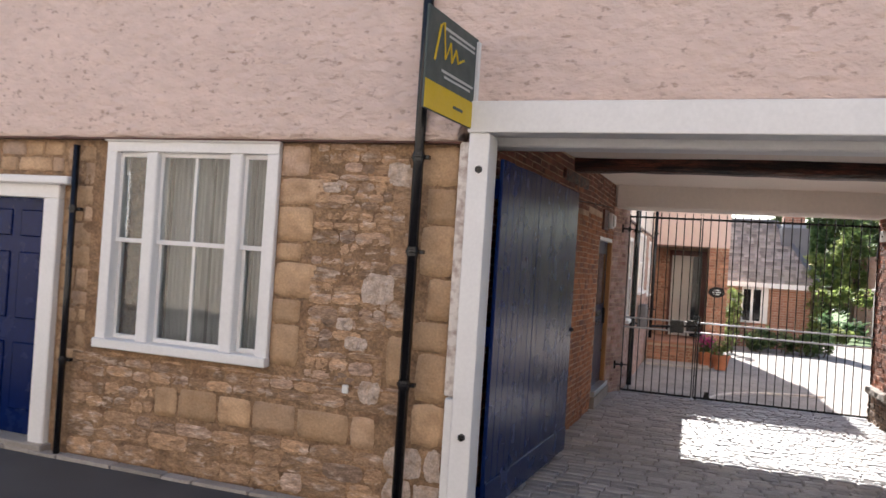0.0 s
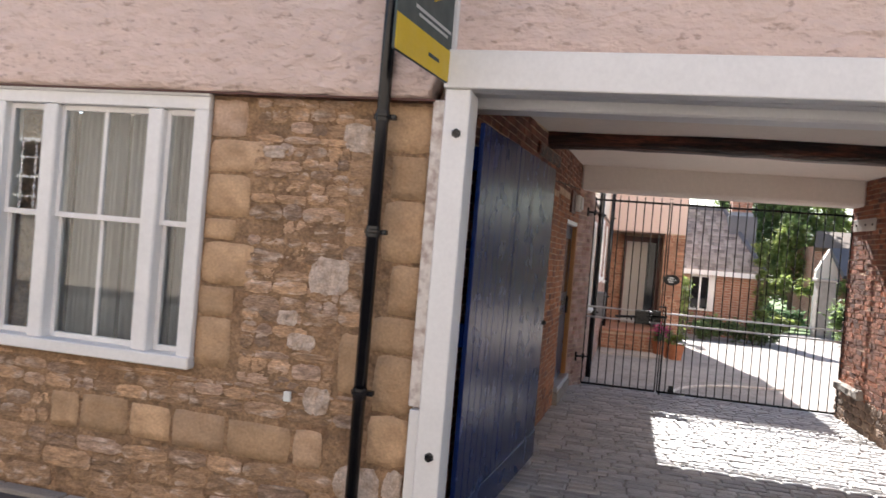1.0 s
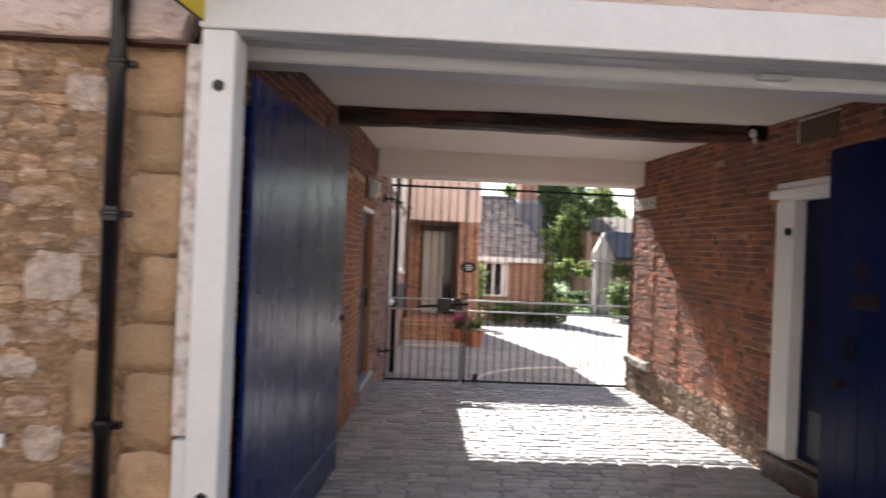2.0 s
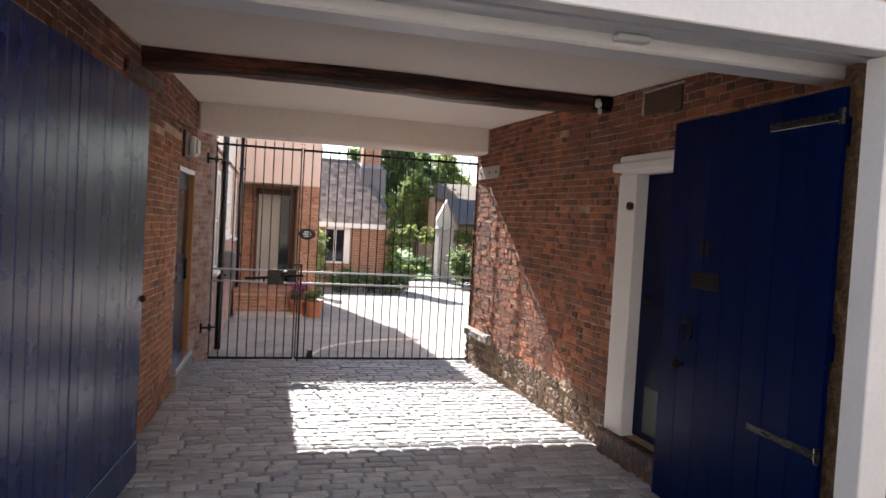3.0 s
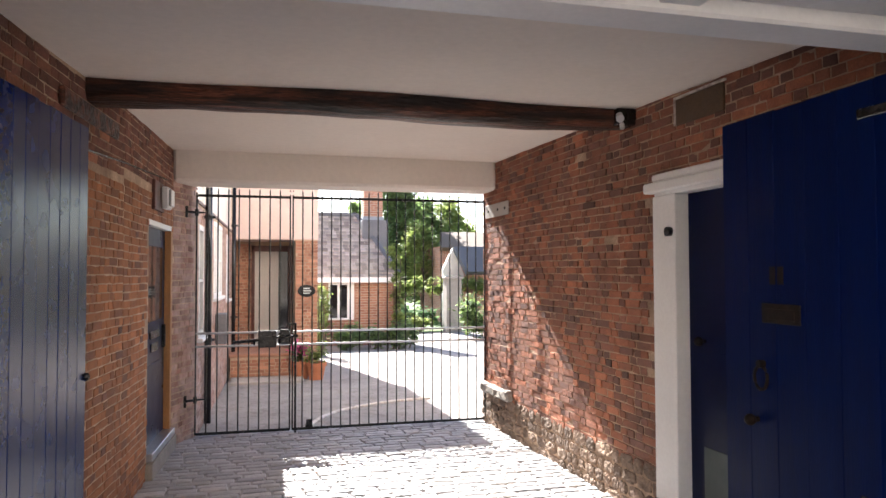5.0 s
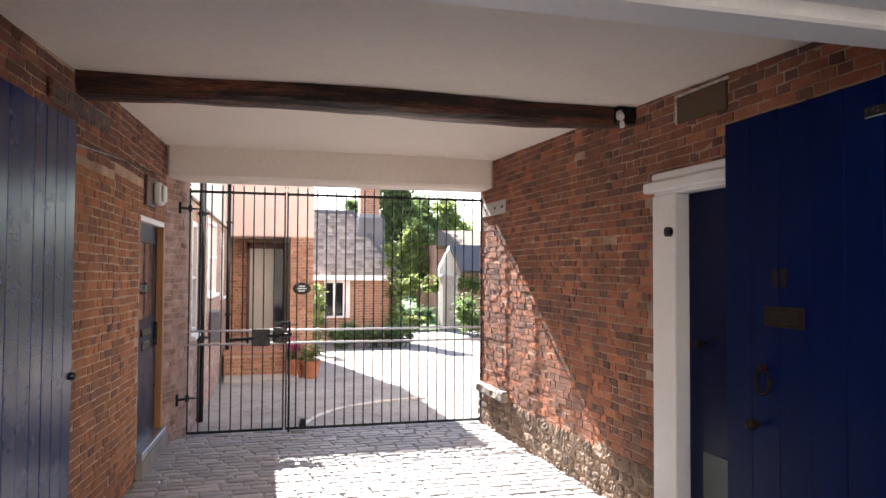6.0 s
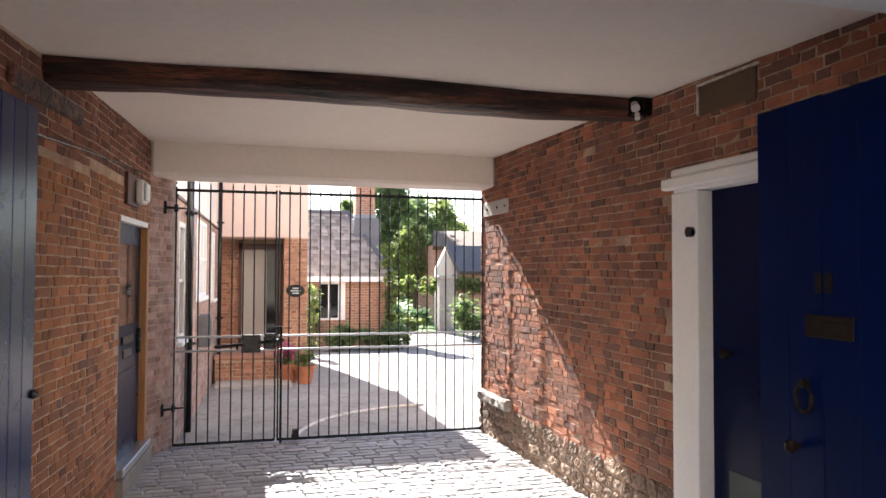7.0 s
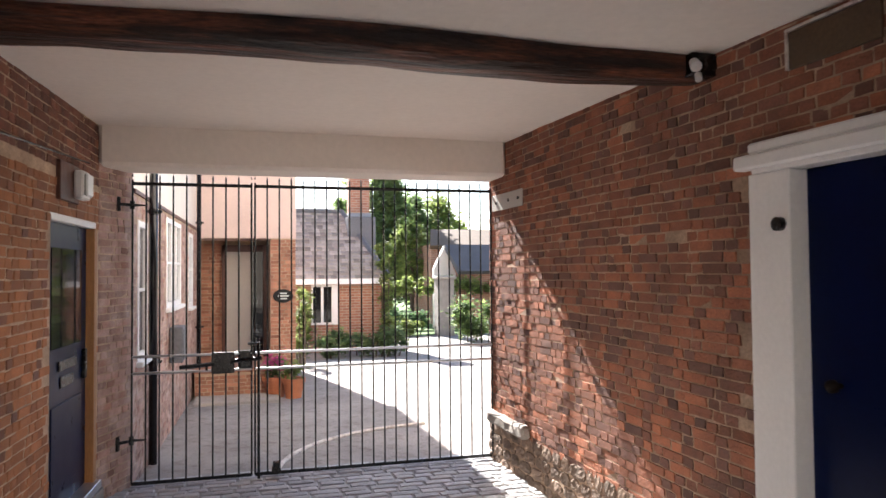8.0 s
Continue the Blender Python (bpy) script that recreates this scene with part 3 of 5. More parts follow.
def leaf(name, hinge, free, z0, z1, boards, face, label, gap=0.003, soft=0.005, paint=M_BLUE):
    """A ledged gate leaf of upright boards; face is the side (+1 left of the way hinge to free) that the boards show."""
    h, f = Vector((*hinge, 0)), Vector((*free, 0))
    u = (f - h).normalized()
    nrm = Vector((-u.y, u.x, 0)) * face
    th = thing(name, (*hinge, z0), label, "gate leaf", kind="")
    m = Matrix(((u.x, nrm.x, 0, 0), (u.y, nrm.y, 0, 0), (0, 0, 1, 0), (0, 0, 0, 1)))
    n = (f - h).length
    th.matrix_world = Matrix.Translation((*hinge, z0)) @ m
    r = random.Random(boards)
    w = n / boards
    for i in range(boards):
        turn = Matrix.Translation(((i + 0.5) * w, 0.026, 0)) @ pose(0, 0, 0, 0, 0, r.uniform(-1.3, 1.3)) @ Matrix.Translation((-(i + 0.5) * w, -0.026, 0))
        block("board", (i * w + gap, (i + 1) * w - gap, -0.004 + r.uniform(-0.003, 0.003), 0.026, 0.0, z1 - z0 + r.uniform(-0.004, 0.004)), paint, th, bevel=soft, m=turn)
    for z in (0.12, (z1 - z0) * 0.5, z1 - z0 - 0.2):
        block("ledge_rail", (0.02, n - 0.02, -0.05, -0.008, z - 0.07, z + 0.07), paint, th, bevel=0.006)
    return th, n


left_leaf, nl = leaf("gate_leaf", (-0.53, 5.96), (-0.29, 8.10), 0.05, 2.50, 17, -1, "tall royal-blue boarded gate leaf standing open against brick", 0.0015, 0.003)
bm = cube(bmesh.new(), 0.01, nl - 0.004, 0.027, 0.034, 0.0, 0.22, bevel=0.003)
part("kick_board", bm, M_BLUE, left_leaf)
bm = bmesh.new()
bmesh.ops.create_uvsphere(bm, u_segments=10, v_segments=6, radius=0.022, matrix=pose(nl - 0.01, 0.03, 1.14))
part("knob", bm, M_IRON, left_leaf, "small black knob")
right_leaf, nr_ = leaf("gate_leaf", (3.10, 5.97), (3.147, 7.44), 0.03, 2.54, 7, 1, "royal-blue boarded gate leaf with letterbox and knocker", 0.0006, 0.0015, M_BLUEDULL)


def on_right_leaf(y, z):
    return (y - 5.97) / (7.44 - 5.97) * nr_, z - 0.03


u, z = on_right_leaf(6.99, 1.52)
letterbox = block("letterbox", (u - 0.15, u + 0.13, 0.026, 0.036, z - 0.05, z + 0.05), M_BRASS, right_leaf, "tarnished brass letter plate", bevel=0.004)
block("letter_flap", (u - 0.12, u + 0.10, 0.036, 0.041, z - 0.03, z + 0.025), M_BRASS, letterbox, "dark letter flap", bevel=0.003)
u, z = on_right_leaf(7.12, 1.21)
bm = bmesh.new()
ring = [(u + 0.05 * math.cos(a), 0.045, z - 0.02 + 0.06 * math.sin(a)) for a in [i * math.pi / 8 for i in range(17)]]
tube(bm, ring, 0.009, 6)
rod(bm, (u, 0.02, z + 0.05), (u, 0.06, z + 0.05), 0.02, 8)
part("knocker", bm, M_BRASS, right_leaf, "dull brass ring knocker")
u, z = on_right_leaf(7.17, 0.97)
bm = bmesh.new()
rod(bm, (u, 0.02, z), (u, 0.06, z), 0.014, 8)
bmesh.ops.create_uvsphere(bm, u_segments=12, v_segments=8, radius=0.03, matrix=pose(u, 0.075, z))
part("door_knob", bm, M_BRASS, right_leaf, "round brass knob")
u, z = on_right_leaf(7.01, 1.71)
for i in range(2):
    block("number_bar", (u - 0.05 + i * 0.06, u - 0.01 + i * 0.06, 0.026, 0.031, z - 0.045, z + 0.045), M_BRASS, right_leaf, "tarnished brass bar")
for y0, y1, z in ((5.97, 6.48, 2.40), (5.97, 6.50, 0.76)):
    u0, _ = on_right_leaf(y0, z)
    u1, _ = on_right_leaf(y1, z)
    bm = bmesh.new()
    cube(bm, u0, u1, 0.026, 0.034, z - 0.03 - 0.022, z - 0.03 + 0.022, bevel=0.004)
    rod(bm, (u0 - 0.0, 0.03, z - 0.07), (u0 - 0.0, 0.03, z + 0.01), 0.016, 8)
    part("strap_hinge", bm, M_IRON, right_leaf, "black strap hinge")

# ---- oak beam ----
bm = bmesh.new()
NB = 40
ring0 = None
for i in range(NB + 1):
    s = i / NB
    x = (left_x(8.8) - 0.06) + s * (right_x(8.8) - left_x(8.8) + 0.12)
    mid = 8.87 - 0.10 * s - 0.06 * math.exp(-(((s - 0.45) / 0.2) ** 2)) + 0.045 / (1 + math.exp(-(s - 0.72) * 40))
    bot = 2.785 + 0.02 * s + 0.018 * math.sin(s * 6.0 + 0.6)
    top = 2.935 + 0.01
    hw = 0.125 - 0.02 * s
    pts = [(-hw, top), (-hw, bot + 0.035), (-hw + 0.03, bot), (hw - 0.03, bot), (hw, bot + 0.035), (hw, top)]
    ring = [bm.verts.new((x, mid + a + 0.012 * noise.noise((x * 2.3, a * 20, b * 9)), b + (0.010 * noise.noise((x * 3, a * 9, 4)) if b < 2.9 else 0.0))) for a, b in pts]
    if ring0:
        for j in range(5):
            bm.faces.new((ring0[j], ring[j], ring[j + 1], ring0[j + 1]))
    ring0 = ring
tagged(part("ceiling_beam", bm, M_OAK, smooth=True), "dark stained crooked oak beam across the ceiling", "beam", kind="structure")


wall_plate = block("wall_plate", (2.36, 3.42, -0.035, 0.0, 2.66, 2.775), M_OAK, bevel=0.012)
wall_plate.matrix_world = mL0
tagged(wall_plate, "dark weathered timber plate let into the brick", "timber", kind="structure")


# ---- sash window on the street ----
def street_window():
    x0, x1, z0, z1 = F_WIN
    w = thing("window_1", (x0, 5.8, z0), "white three-light sash window with grey net curtains", "window", kind="structure")
    yf = 5.785
    fr = 0.10
    wblock("frame_stile", (x0, x0 + fr, yf, yf + 0.16, z0 + 0.07, z1 - 0.09), M_WHITE, w, bevel=0.006)
    wblock("frame_stile", (x1 - fr, x1, yf, yf + 0.16, z0 + 0.07, z1 - 0.09), M_WHITE, w, bevel=0.006)
    wblock("frame_head", (x0, x1, yf, yf + 0.16, z1 - 0.09, z1), M_WHITE, w, bevel=0.006)
    wblock("head_moulding", (x0 - 0.01, x1 + 0.01, yf - 0.025, yf + 0.02, z1 - 0.012, z1 + 0.018), M_WHITE, w, bevel=0.006)
    wblock("window_sill", (x0 - 0.005, x1 + 0.005, yf - 0.03, yf + 0.16, z0, z0 + 0.075), M_WHITE, w, bevel=0.008)
    m1, m2, mw = x0 + 0.385, x1 - 0.425, 0.11
    wblock("mullion", (m1, m1 + mw, yf + 0.004, yf + 0.16, z0 + 0.07, z1 - 0.09), M_WHITE, w, bevel=0.01)
    wblock("mullion", (m2, m2 + mw, yf + 0.004, yf + 0.16, z0 + 0.07, z1 - 0.09), M_WHITE, w, bevel=0.01)
    zm = z0 + 0.85
    for a, b, bar in ((x0 + fr, m1, 0), (m1 + mw, m2, 1), (m2 + mw, x1 - fr, 0)):
        for lo, hi, y in ((zm, z1 - 0.09, yf + 0.05), (z0 + 0.075, zm + 0.035, yf + 0.085)):
            bm = bmesh.new()
            s = 0.028
            cube(bm, a, a + s, y, y + 0.035, lo, hi, bevel=0.003)
            cube(bm, b - s, b, y, y + 0.035, lo, hi, bevel=0.003)
            cube(bm, a + s, b - s, y + 0.001, y + 0.034, lo, lo + 0.035, bevel=0.003)
            cube(bm, a + s, b - s, y + 0.001, y + 0.034, hi - 0.035, hi, bevel=0.003)
            if bar:
                c = (a + b) / 2
                cube(bm, c - 0.014, c + 0.014, y + 0.003, y + 0.03, lo + 0.035, hi - 0.035, bevel=0.003)
            sash = wpart("sash", bm, M_WHITE, w)
            pane = wblock("pane", (a + s - 0.003, b - s + 0.003, y + 0.014, y + 0.018, lo + 0.03, hi - 0.03), M_GLASS, w)
            pane.visible_shadow = False
            under(pane, sash)
    # behind the sashes: dark sheet in place of an unlit room, curtains
    room = block("room_behind_window", (x0 - 0.5, x1 + 0.3, 6.9, 6.95, 0.3, 2.6), M_DARKBACK)
    tagged(room, "dark backing sheet standing in for the unlit room behind the window", "wall", kind="structure")
    for a, b, seed in ((x0 + 0.27, m1 + 0.05, 1), (m1 + 0.1, (m1 + mw + m2) / 2 + 0.02, 2), ((m1 + mw + m2) / 2 + 0.05, m2 + 0.08, 3), (m2 + 0.1, x1 - 0.02, 4)):
        v, f = [], []
        r = random.Random(seed)
        ph = r.uniform(0, 6)
        cols = 40
        for i in range(cols + 1):
            x = a + (b - a) * i / cols
            for j, z in enumerate((z0 + 0.02, (z0 + z1) / 2, z1 - 0.02)):
                y = 6.04 + 0.022 * math.sin(i * 1.25 + ph + 0.25 * j) + 0.012 * math.sin(i * 0.55 + ph * 2)
                v.append((x, y, z))
        for i in range(cols):
            for j in range(2):
                k = i * 3 + j
                f.append((k, k + 3, k + 4, k + 1))
        c = shell("curtain", v, f, M_CURTAIN, smooth=True)
        so = c.modifiers.new("thick", "SOLIDIFY")
        so.thickness = 0.004
        tagged(c, "grey net curtain hanging in folds behind the sash", "curtain", "curtains in the sash window")


street_window()


def street_door():
    x0, x1, z0, z1 = F_DOOR
    d = thing("door_1", (x1, 5.8, z0), "dark blue panelled front door in a white frame", "door", kind="structure")
    wblock("door_jamb", (x1 - 0.10, x1 + 0.06, 5.77, 5.98, z0, z1 - 0.06), M_WHITE, d, bevel=0.008)
    wblock("door_jamb", (x0 - 0.06, x0 + 0.10, 5.77, 5.98, z0, z1 - 0.06), M_WHITE, d, bevel=0.008)
    wblock("door_head", (x0 - 0.06, x1 + 0.06, 5.77, 5.98, z1 - 0.06, z1 + 0.06), M_WHITE, d, bevel=0.008)
    wblock("door_hood", (x0 - 0.2, x1 + 0.2, 5.70, 5.84, z1 + 0.055, z1 + 0.12), M_WHITE, d, bevel=0.01)
    lf = wblock("door_leaf", (x0 + 0.10, x1 - 0.10, 5.88, 5.925, z0 + 0.02, z1 - 0.06), M_BLUE, d, bevel=0.004)
    for a, b in ((x0 + 0.2, (x0 + x1) / 2 - 0.05), ((x0 + x1) / 2 + 0.05, x1 - 0.2)):
        for lo, hi in ((0.28, 0.85), (1.05, 1.62), (1.75, 1.98)):
            bm = cube(bmesh.new(), a, b, 5.868, 5.884, lo, hi, bevel=0.012)
            under(wpart("door_panel", bm, M_BLUE, d), lf)
    wblock("doorstep", (x0 - 0.1, x1 + 0.1, 5.72, 6.0, 0.0, z0 + 0.01), M_KERB, d, bevel=0.01)


street_door()


# ---- pipes ----
def pipe(name, x, y, z0, z1, r, collars, label, shoe=True):
    p = thing(name, (x, y, z0), label, "drainpipe", kind="")
    bm = bmesh.new()
    rod(bm, (0, 0, 0.06 if shoe else 0), (0, 0, z1 - z0), r, 16)
    if shoe:
        rod(bm, (0, 0, 0.07), (0, -0.07, 0.012), r * 1.05, 16)
    part("tube", bm, M_PIPE, p, smooth=True)
    for z in collars:
        bm = bmesh.new()
        lathe(bm, [(r, -0.03), (r * 1.12, -0.03), (r * 1.15, -0.008), (r * 1.3, -0.004), (r * 1.3, 0.01), (r * 1.15, 0.013), (r * 1.12, 0.03), (r, 0.03)], (0, 0, z - z0))
        c = part("collar", bm, M_PIPE, p, smooth=False)
        bm = bmesh.new()
        cube(bm, -0.02 - r, 0.035 + r, 0.005, 0.05, z - z0 - 0.014, z - z0 + 0.014, bevel=0.004)
        part("bracket", bm, M_PIPE, p)
    return p


pipe("drainpipe", -1.035, 5.70, 0.0, 6.1, 0.036, (0.93, 1.83, 2.47, 3.6), "glossy black cast-iron drainpipe on the stone wall")
pipe("thin_pipe", -4.005, 5.75, 0.0, 2.52, 0.026, (0.78, 2.0), "thin black waste pipe beside the window", shoe=False)


# ---- agent's board ----
def flag_board():
    b = thing("sign_board", (-0.70, 5.70, 2.66), "dark grey and yellow property board fixed square to the wall", "sign")
    p0, p1 = Vector((-0.675, 5.735, 0)), Vector((-0.775, 5.02, 0))
    u = (p1 - p0).normalized()
    v = Vector((-u.y, u.x, 0))
    if v.x < 0:
        v = -v
    b.matrix_world = Matrix(((u.x, v.x, 0, p0.x), (u.y, v.y, 0, p0.y), (0, 0, 1, 2.66), (0, 0, 0, 1)))
    n = (p1 - p0).length
    panel = block("panel", (0, n, -0.012, 0.0, 0, 0.60), M_BOARDGREY, b, bevel=0.002)
    block("yellow_band", (0.004, n - 0.004, 0.0005, 0.004, 0.004, 0.17), M_YELLOW, panel, "yellow lower band")
    for i, (a, c, z, h) in enumerate(((0.06, 0.52, 0.255, 0.016), (0.10, 0.48, 0.225, 0.014), (0.06, 0.50, 0.515, 0.016), (0.06, 0.44, 0.485, 0.014))):
        block("print_bar", (a, c, 0.0005, 0.003, z, z + h), M_BOARDTEXT, panel, "pale line of small print")
    block("print_bar", (0.20, 0.34, 0.0045, 0.007, 0.07, 0.088), M_BOARDGREY, panel, "dark line of print")
    bm = bmesh.new()
    pts = [(n - 0.10, 0.30), (n - 0.16, 0.52), (n - 0.20, 0.55), (n - 0.24, 0.34), (n - 0.30, 0.45), (n - 0.33, 0.34), (n - 0.38, 0.43), (n - 0.42, 0.36), (n - 0.50, 0.40)]
    tube(bm, [(a, 0.003, z) for a, z in pts], 0.008, 6)
    part("flourish", bm, M_YELLOW, panel, "yellow hand-drawn flourish")
    bm = bmesh.new()
    cube(bm, -0.005, 0.03, -0.03, 0.02, 0.02, 0.58, bevel=0.003)
    part("wall_bracket", bm, M_PLASTIC, b, "white fixing batten")


flag_board()


# ---- doors in the passage ----
def door_right():
    """Door in the right wall, half behind the open leaf."""
    d = thing("door_2", (right_x(8.3), 8.3, 0.2), "dark blue side door in a heavy white frame with a hood", "door", kind="structure")
    m = mR

    def wb(name, dims, material, label="", bevel=0.006):
        ob = block(name, dims, material, None, label, bevel)
        ob.matrix_world = m
        ob.parent = d
        ob.matrix_parent_inverse = Matrix.Translation(d.location).inverted()
        return ob

    u0, u1, z0, z1 = R_DOOR
    wb("door_jamb", (u0 - 0.10, u0 + 0.16, -0.045, 0.2, z0 - 0.01, z1 - 0.02), M_WHITE)
    wb("door_jamb", (u1 - 0.02, u1 + 0.14, -0.045, 0.2, z0 - 0.01, z1 - 0.02), M_WHITE)
    wb("door_head", (u0 - 0.08, u1 + 0.14, -0.045, 0.2, z1 - 0.02, z1 + 0.09), M_WHITE)
    wb("door_hood", (u0 - 0.175, u1 + 0.25, -0.075, 0.0, z1 + 0.005, z1 + 0.075), M_WHITE, bevel=0.01)
    wb("hood_cap", (u0 - 0.09, u1 + 0.2, -0.06, 0.0, z1 + 0.075, z1 + 0.13), M_WHITE, bevel=0.012)
    lf = wb("door_leaf", (u0 + 0.15, u1 - 0.02, 0.06, 0.105, z0 + 0.01, z1 - 0.02), M_BLUEDOOR)
    kp = wb("kick_plate", (u0 + 0.3, u1 - 0.1, 0.053, 0.06, z0 + 0.07, z0 + 0.42), M_BOARDGREY, "dark scuffed kick plate", 0.002)
    bpy.context.view_layer.update()
    kp.parent, kp.matrix_parent_inverse, kp.matrix_basis = lf, Matrix.Identity(4), Matrix.Identity(4)
    wb("doorstep", (u0 - 0.10, u1 + 0.14, -0.10, 0.3, -0.05, z0 - 0.005), M_OAK, "dark worn stone step", 0.012)
    bm = bmesh.new()
    bmesh.ops.create_uvsphere(bm, u_segments=12, v_segments=8, radius=0.03, matrix=m @ pose(u0 + 0.32, 0.01, 1.29))
    rod(bm, m @ Vector((u0 + 0.32, 0.07, 1.29)), m @ Vector((u0 + 0.32, 0.01, 1.29)), 0.012, 8)
    wpart("door_knob", bm, M_BRASS, d, "round brass knob")
    bm = bmesh.new()
    rod(bm, m @ Vector((u0 + 0.11, -0.03, 2.0)), m @ Vector((u0 + 0.11, -0.075, 2.0)), 0.032, 14)
    wpart("door_bell", bm, M_IRON, d, "round black bell push")


door_right()


def door_left():
    d = thing("door_3", (left_x(10.8), 10.8, 0.16), "dark blue glazed door with letter plate in a timber frame", "door", kind="structure")
    m = mL

    def wb(name, dims, material, label="", bevel=0.005):
        ob = block(name, dims, material, None, label, bevel)
        ob.matrix_world = m
        ob.parent = d
        ob.matrix_parent_inverse = Matrix.Translation(d.location).inverted()
        return ob

    u0, u1, z0, z1 = L_DOOR
    wb("door_head", (u0 + 0.0, u1, 0.0, 0.12, z1 - 0.05, z1 + 0.0), M_WHITE)
    wb("door_jamb", (u1 - 0.08, u1, -0.01, 0.12, z0, z1 - 0.05), M_TIMBER, "orange oiled timber jamb")
    wb("door_jamb", (u0, u0 + 0.05, 0.03, 0.12, z0, z1 - 0.05), M_BLUEDOOR)
    lf = wb("door_leaf", (u0 + 0.05, u1 - 0.08, 0.05, 0.095, z0 + 0.05, z1 - 0.05), M_BLUEDOOR)
    for ob in (wb("door_pane", (u0 + 0.18, u1 - 0.22, 0.043, 0.05, 1.30, 1.98), M_DARKGLASS, "dark glass pane"),
               wb("letterbox", (u0 + 0.33, u1 - 0.36, 0.036, 0.05, 1.14, 1.21), M_IRON, "black letter plate"),
               wb("door_notice", (u0 + 0.38, u1 - 0.42, 0.040, 0.05, 1.02, 1.10), M_IRON, "small black plate"),
               wb("door_panel", (u0 + 0.18, u1 - 0.22, 0.040, 0.05, 0.35, 0.92), M_BLUEDOOR),
               wb("door_handle", (u1 - 0.2, u1 - 0.15, 0.02, 0.05, 1.02, 1.24), M_IRON, "black handle plate")):
        ob.parent, ob.matrix_parent_inverse, ob.matrix_basis = lf, Matrix.Identity(4), Matrix.Identity(4)
    wb("threshold", (u0, u1, -0.05, 0.1, z0 - 0.015, z0 + 0.05), M_STEEL, "pale metal threshold strip")
    wb("doorstep", (u0 - 0.05, u1 + 0.03, -0.06, 0.12, -0.05, z0 - 0.02), M_KERB, "worn stone step")


door_left()


def bulkhead_lamp():
    l = thing("wall_lamp", (0, 0, 0), "square frosted wall lamp on a brown backing board", "lamp")
    l.matrix_world = mL @ Matrix.Translation((L_DOOR[0] + 0.4, 0, 2.42))
    block("backing", (-0.30, 0.12, -0.03, 0.008, -0.13, 0.13), M_DARKWOOD, l, "dark brown backing board", 0.005)
    body = block("body", (-0.02, 0.18, -0.09, -0.03, -0.1, 0.1), M_PLASTIC, l, bevel=0.012)
    block("diffuser", (0.0, 0.16, -0.115, -0.09, -0.08, 0.08), M_LAMPGLASS, body, "frosted diffuser", 0.012)


bulkhead_lamp()


def beam_spot():
    s = thing("security_light", (right_x(8.7) - 0.10, 8.70, 2.86), "small white lamp on a black bracket at the beam end", "lamp")
    block("bracket", (-0.05, 0.11, -0.035, 0.06, -0.05, 0.07), M_IRON, s, bevel=0.006)
    bm = bmesh.new()
    rod(bm, (-0.03, -0.02, 0.02), (-0.05, -0.07, -0.02), 0.024, 14, 0.03)
    part("head", bm, M_PLASTIC, s, "white lamp head")
    bm = bmesh.new()
    rod(bm, (-0.02, -0.04, -0.05), (-0.03, -0.06, -0.085), 0.018, 10)
    part("sensor", bm, M_PLASTIC, s)


beam_spot()


def wall_board():
    b = thing("wall_board", (0, 0, 0), "brown board under a pale cable conduit high on brick", "board")
    b.matrix_world = mR @ Matrix.Translation((12.05 - 8.17, 0, 2.70))
    block("panel", (0.02, 0.50, -0.02, 0.0, 0.0, 0.17), M_BROWNBOARD, b, bevel=0.004)
    bm = bmesh.new()
    cube(bm, 0.0, 0.52, -0.024, -0.002, 0.175, 0.19, bevel=0.003)
    cube(bm, 0.0, 0.014, -0.024, -0.002, 0.0, 0.175, bevel=0.003)
    part("conduit", bm, M_WHITEOLD, b, "pale plastic conduit")


wall_board()

# hinge plate and stone ledge at the far end of the right wall
hp = thing("hinge_plate", (0, 0, 0), "pale painted hinge plate bolted to the brick", "plate")
hp.matrix_world = mR @ Matrix.Translation((0.12, 0, 2.36))
block("plate", (0.0, 0.72, -0.02, -0.006, 0.0, 0.15), M_GREYDOOR, hp, bevel=0.004)
for u in (0.12, 0.42, 0.64):
    bm = bmesh.new()
    rod(bm, (u, -0.03, 0.075), (u, -0.018, 0.075), 0.014, 8)
    part("bolt", bm, M_IRON, hp, "dark bolt head")
lg = thing("stone_ledge", (0, 0, 0), "broken pale stone ledge low on the brick wall", "ledge")
lg.matrix_world = mR @ Matrix.Translation((0.08, 0, 0.39))
bm = cube(bmesh.new(), 0.0, 0.85, -0.085, 0.0, -0.02, 0.09, bevel=0.02)
bmesh.ops.subdivide_edges(bm, edges=[e for e in bm.edges if e.calc_length() > 0.4], cuts=8)
for v in bm.verts:
    if v.co.y < -0.005:
        v.co += Vector((0, 0.03 * noise.noise((v.co.x * 6, v.co.z * 9, 1)), 0.02 * noise.noise((v.co.x * 5, 2, v.co.z * 6))))
part("stone", bm, M_KERB, lg)


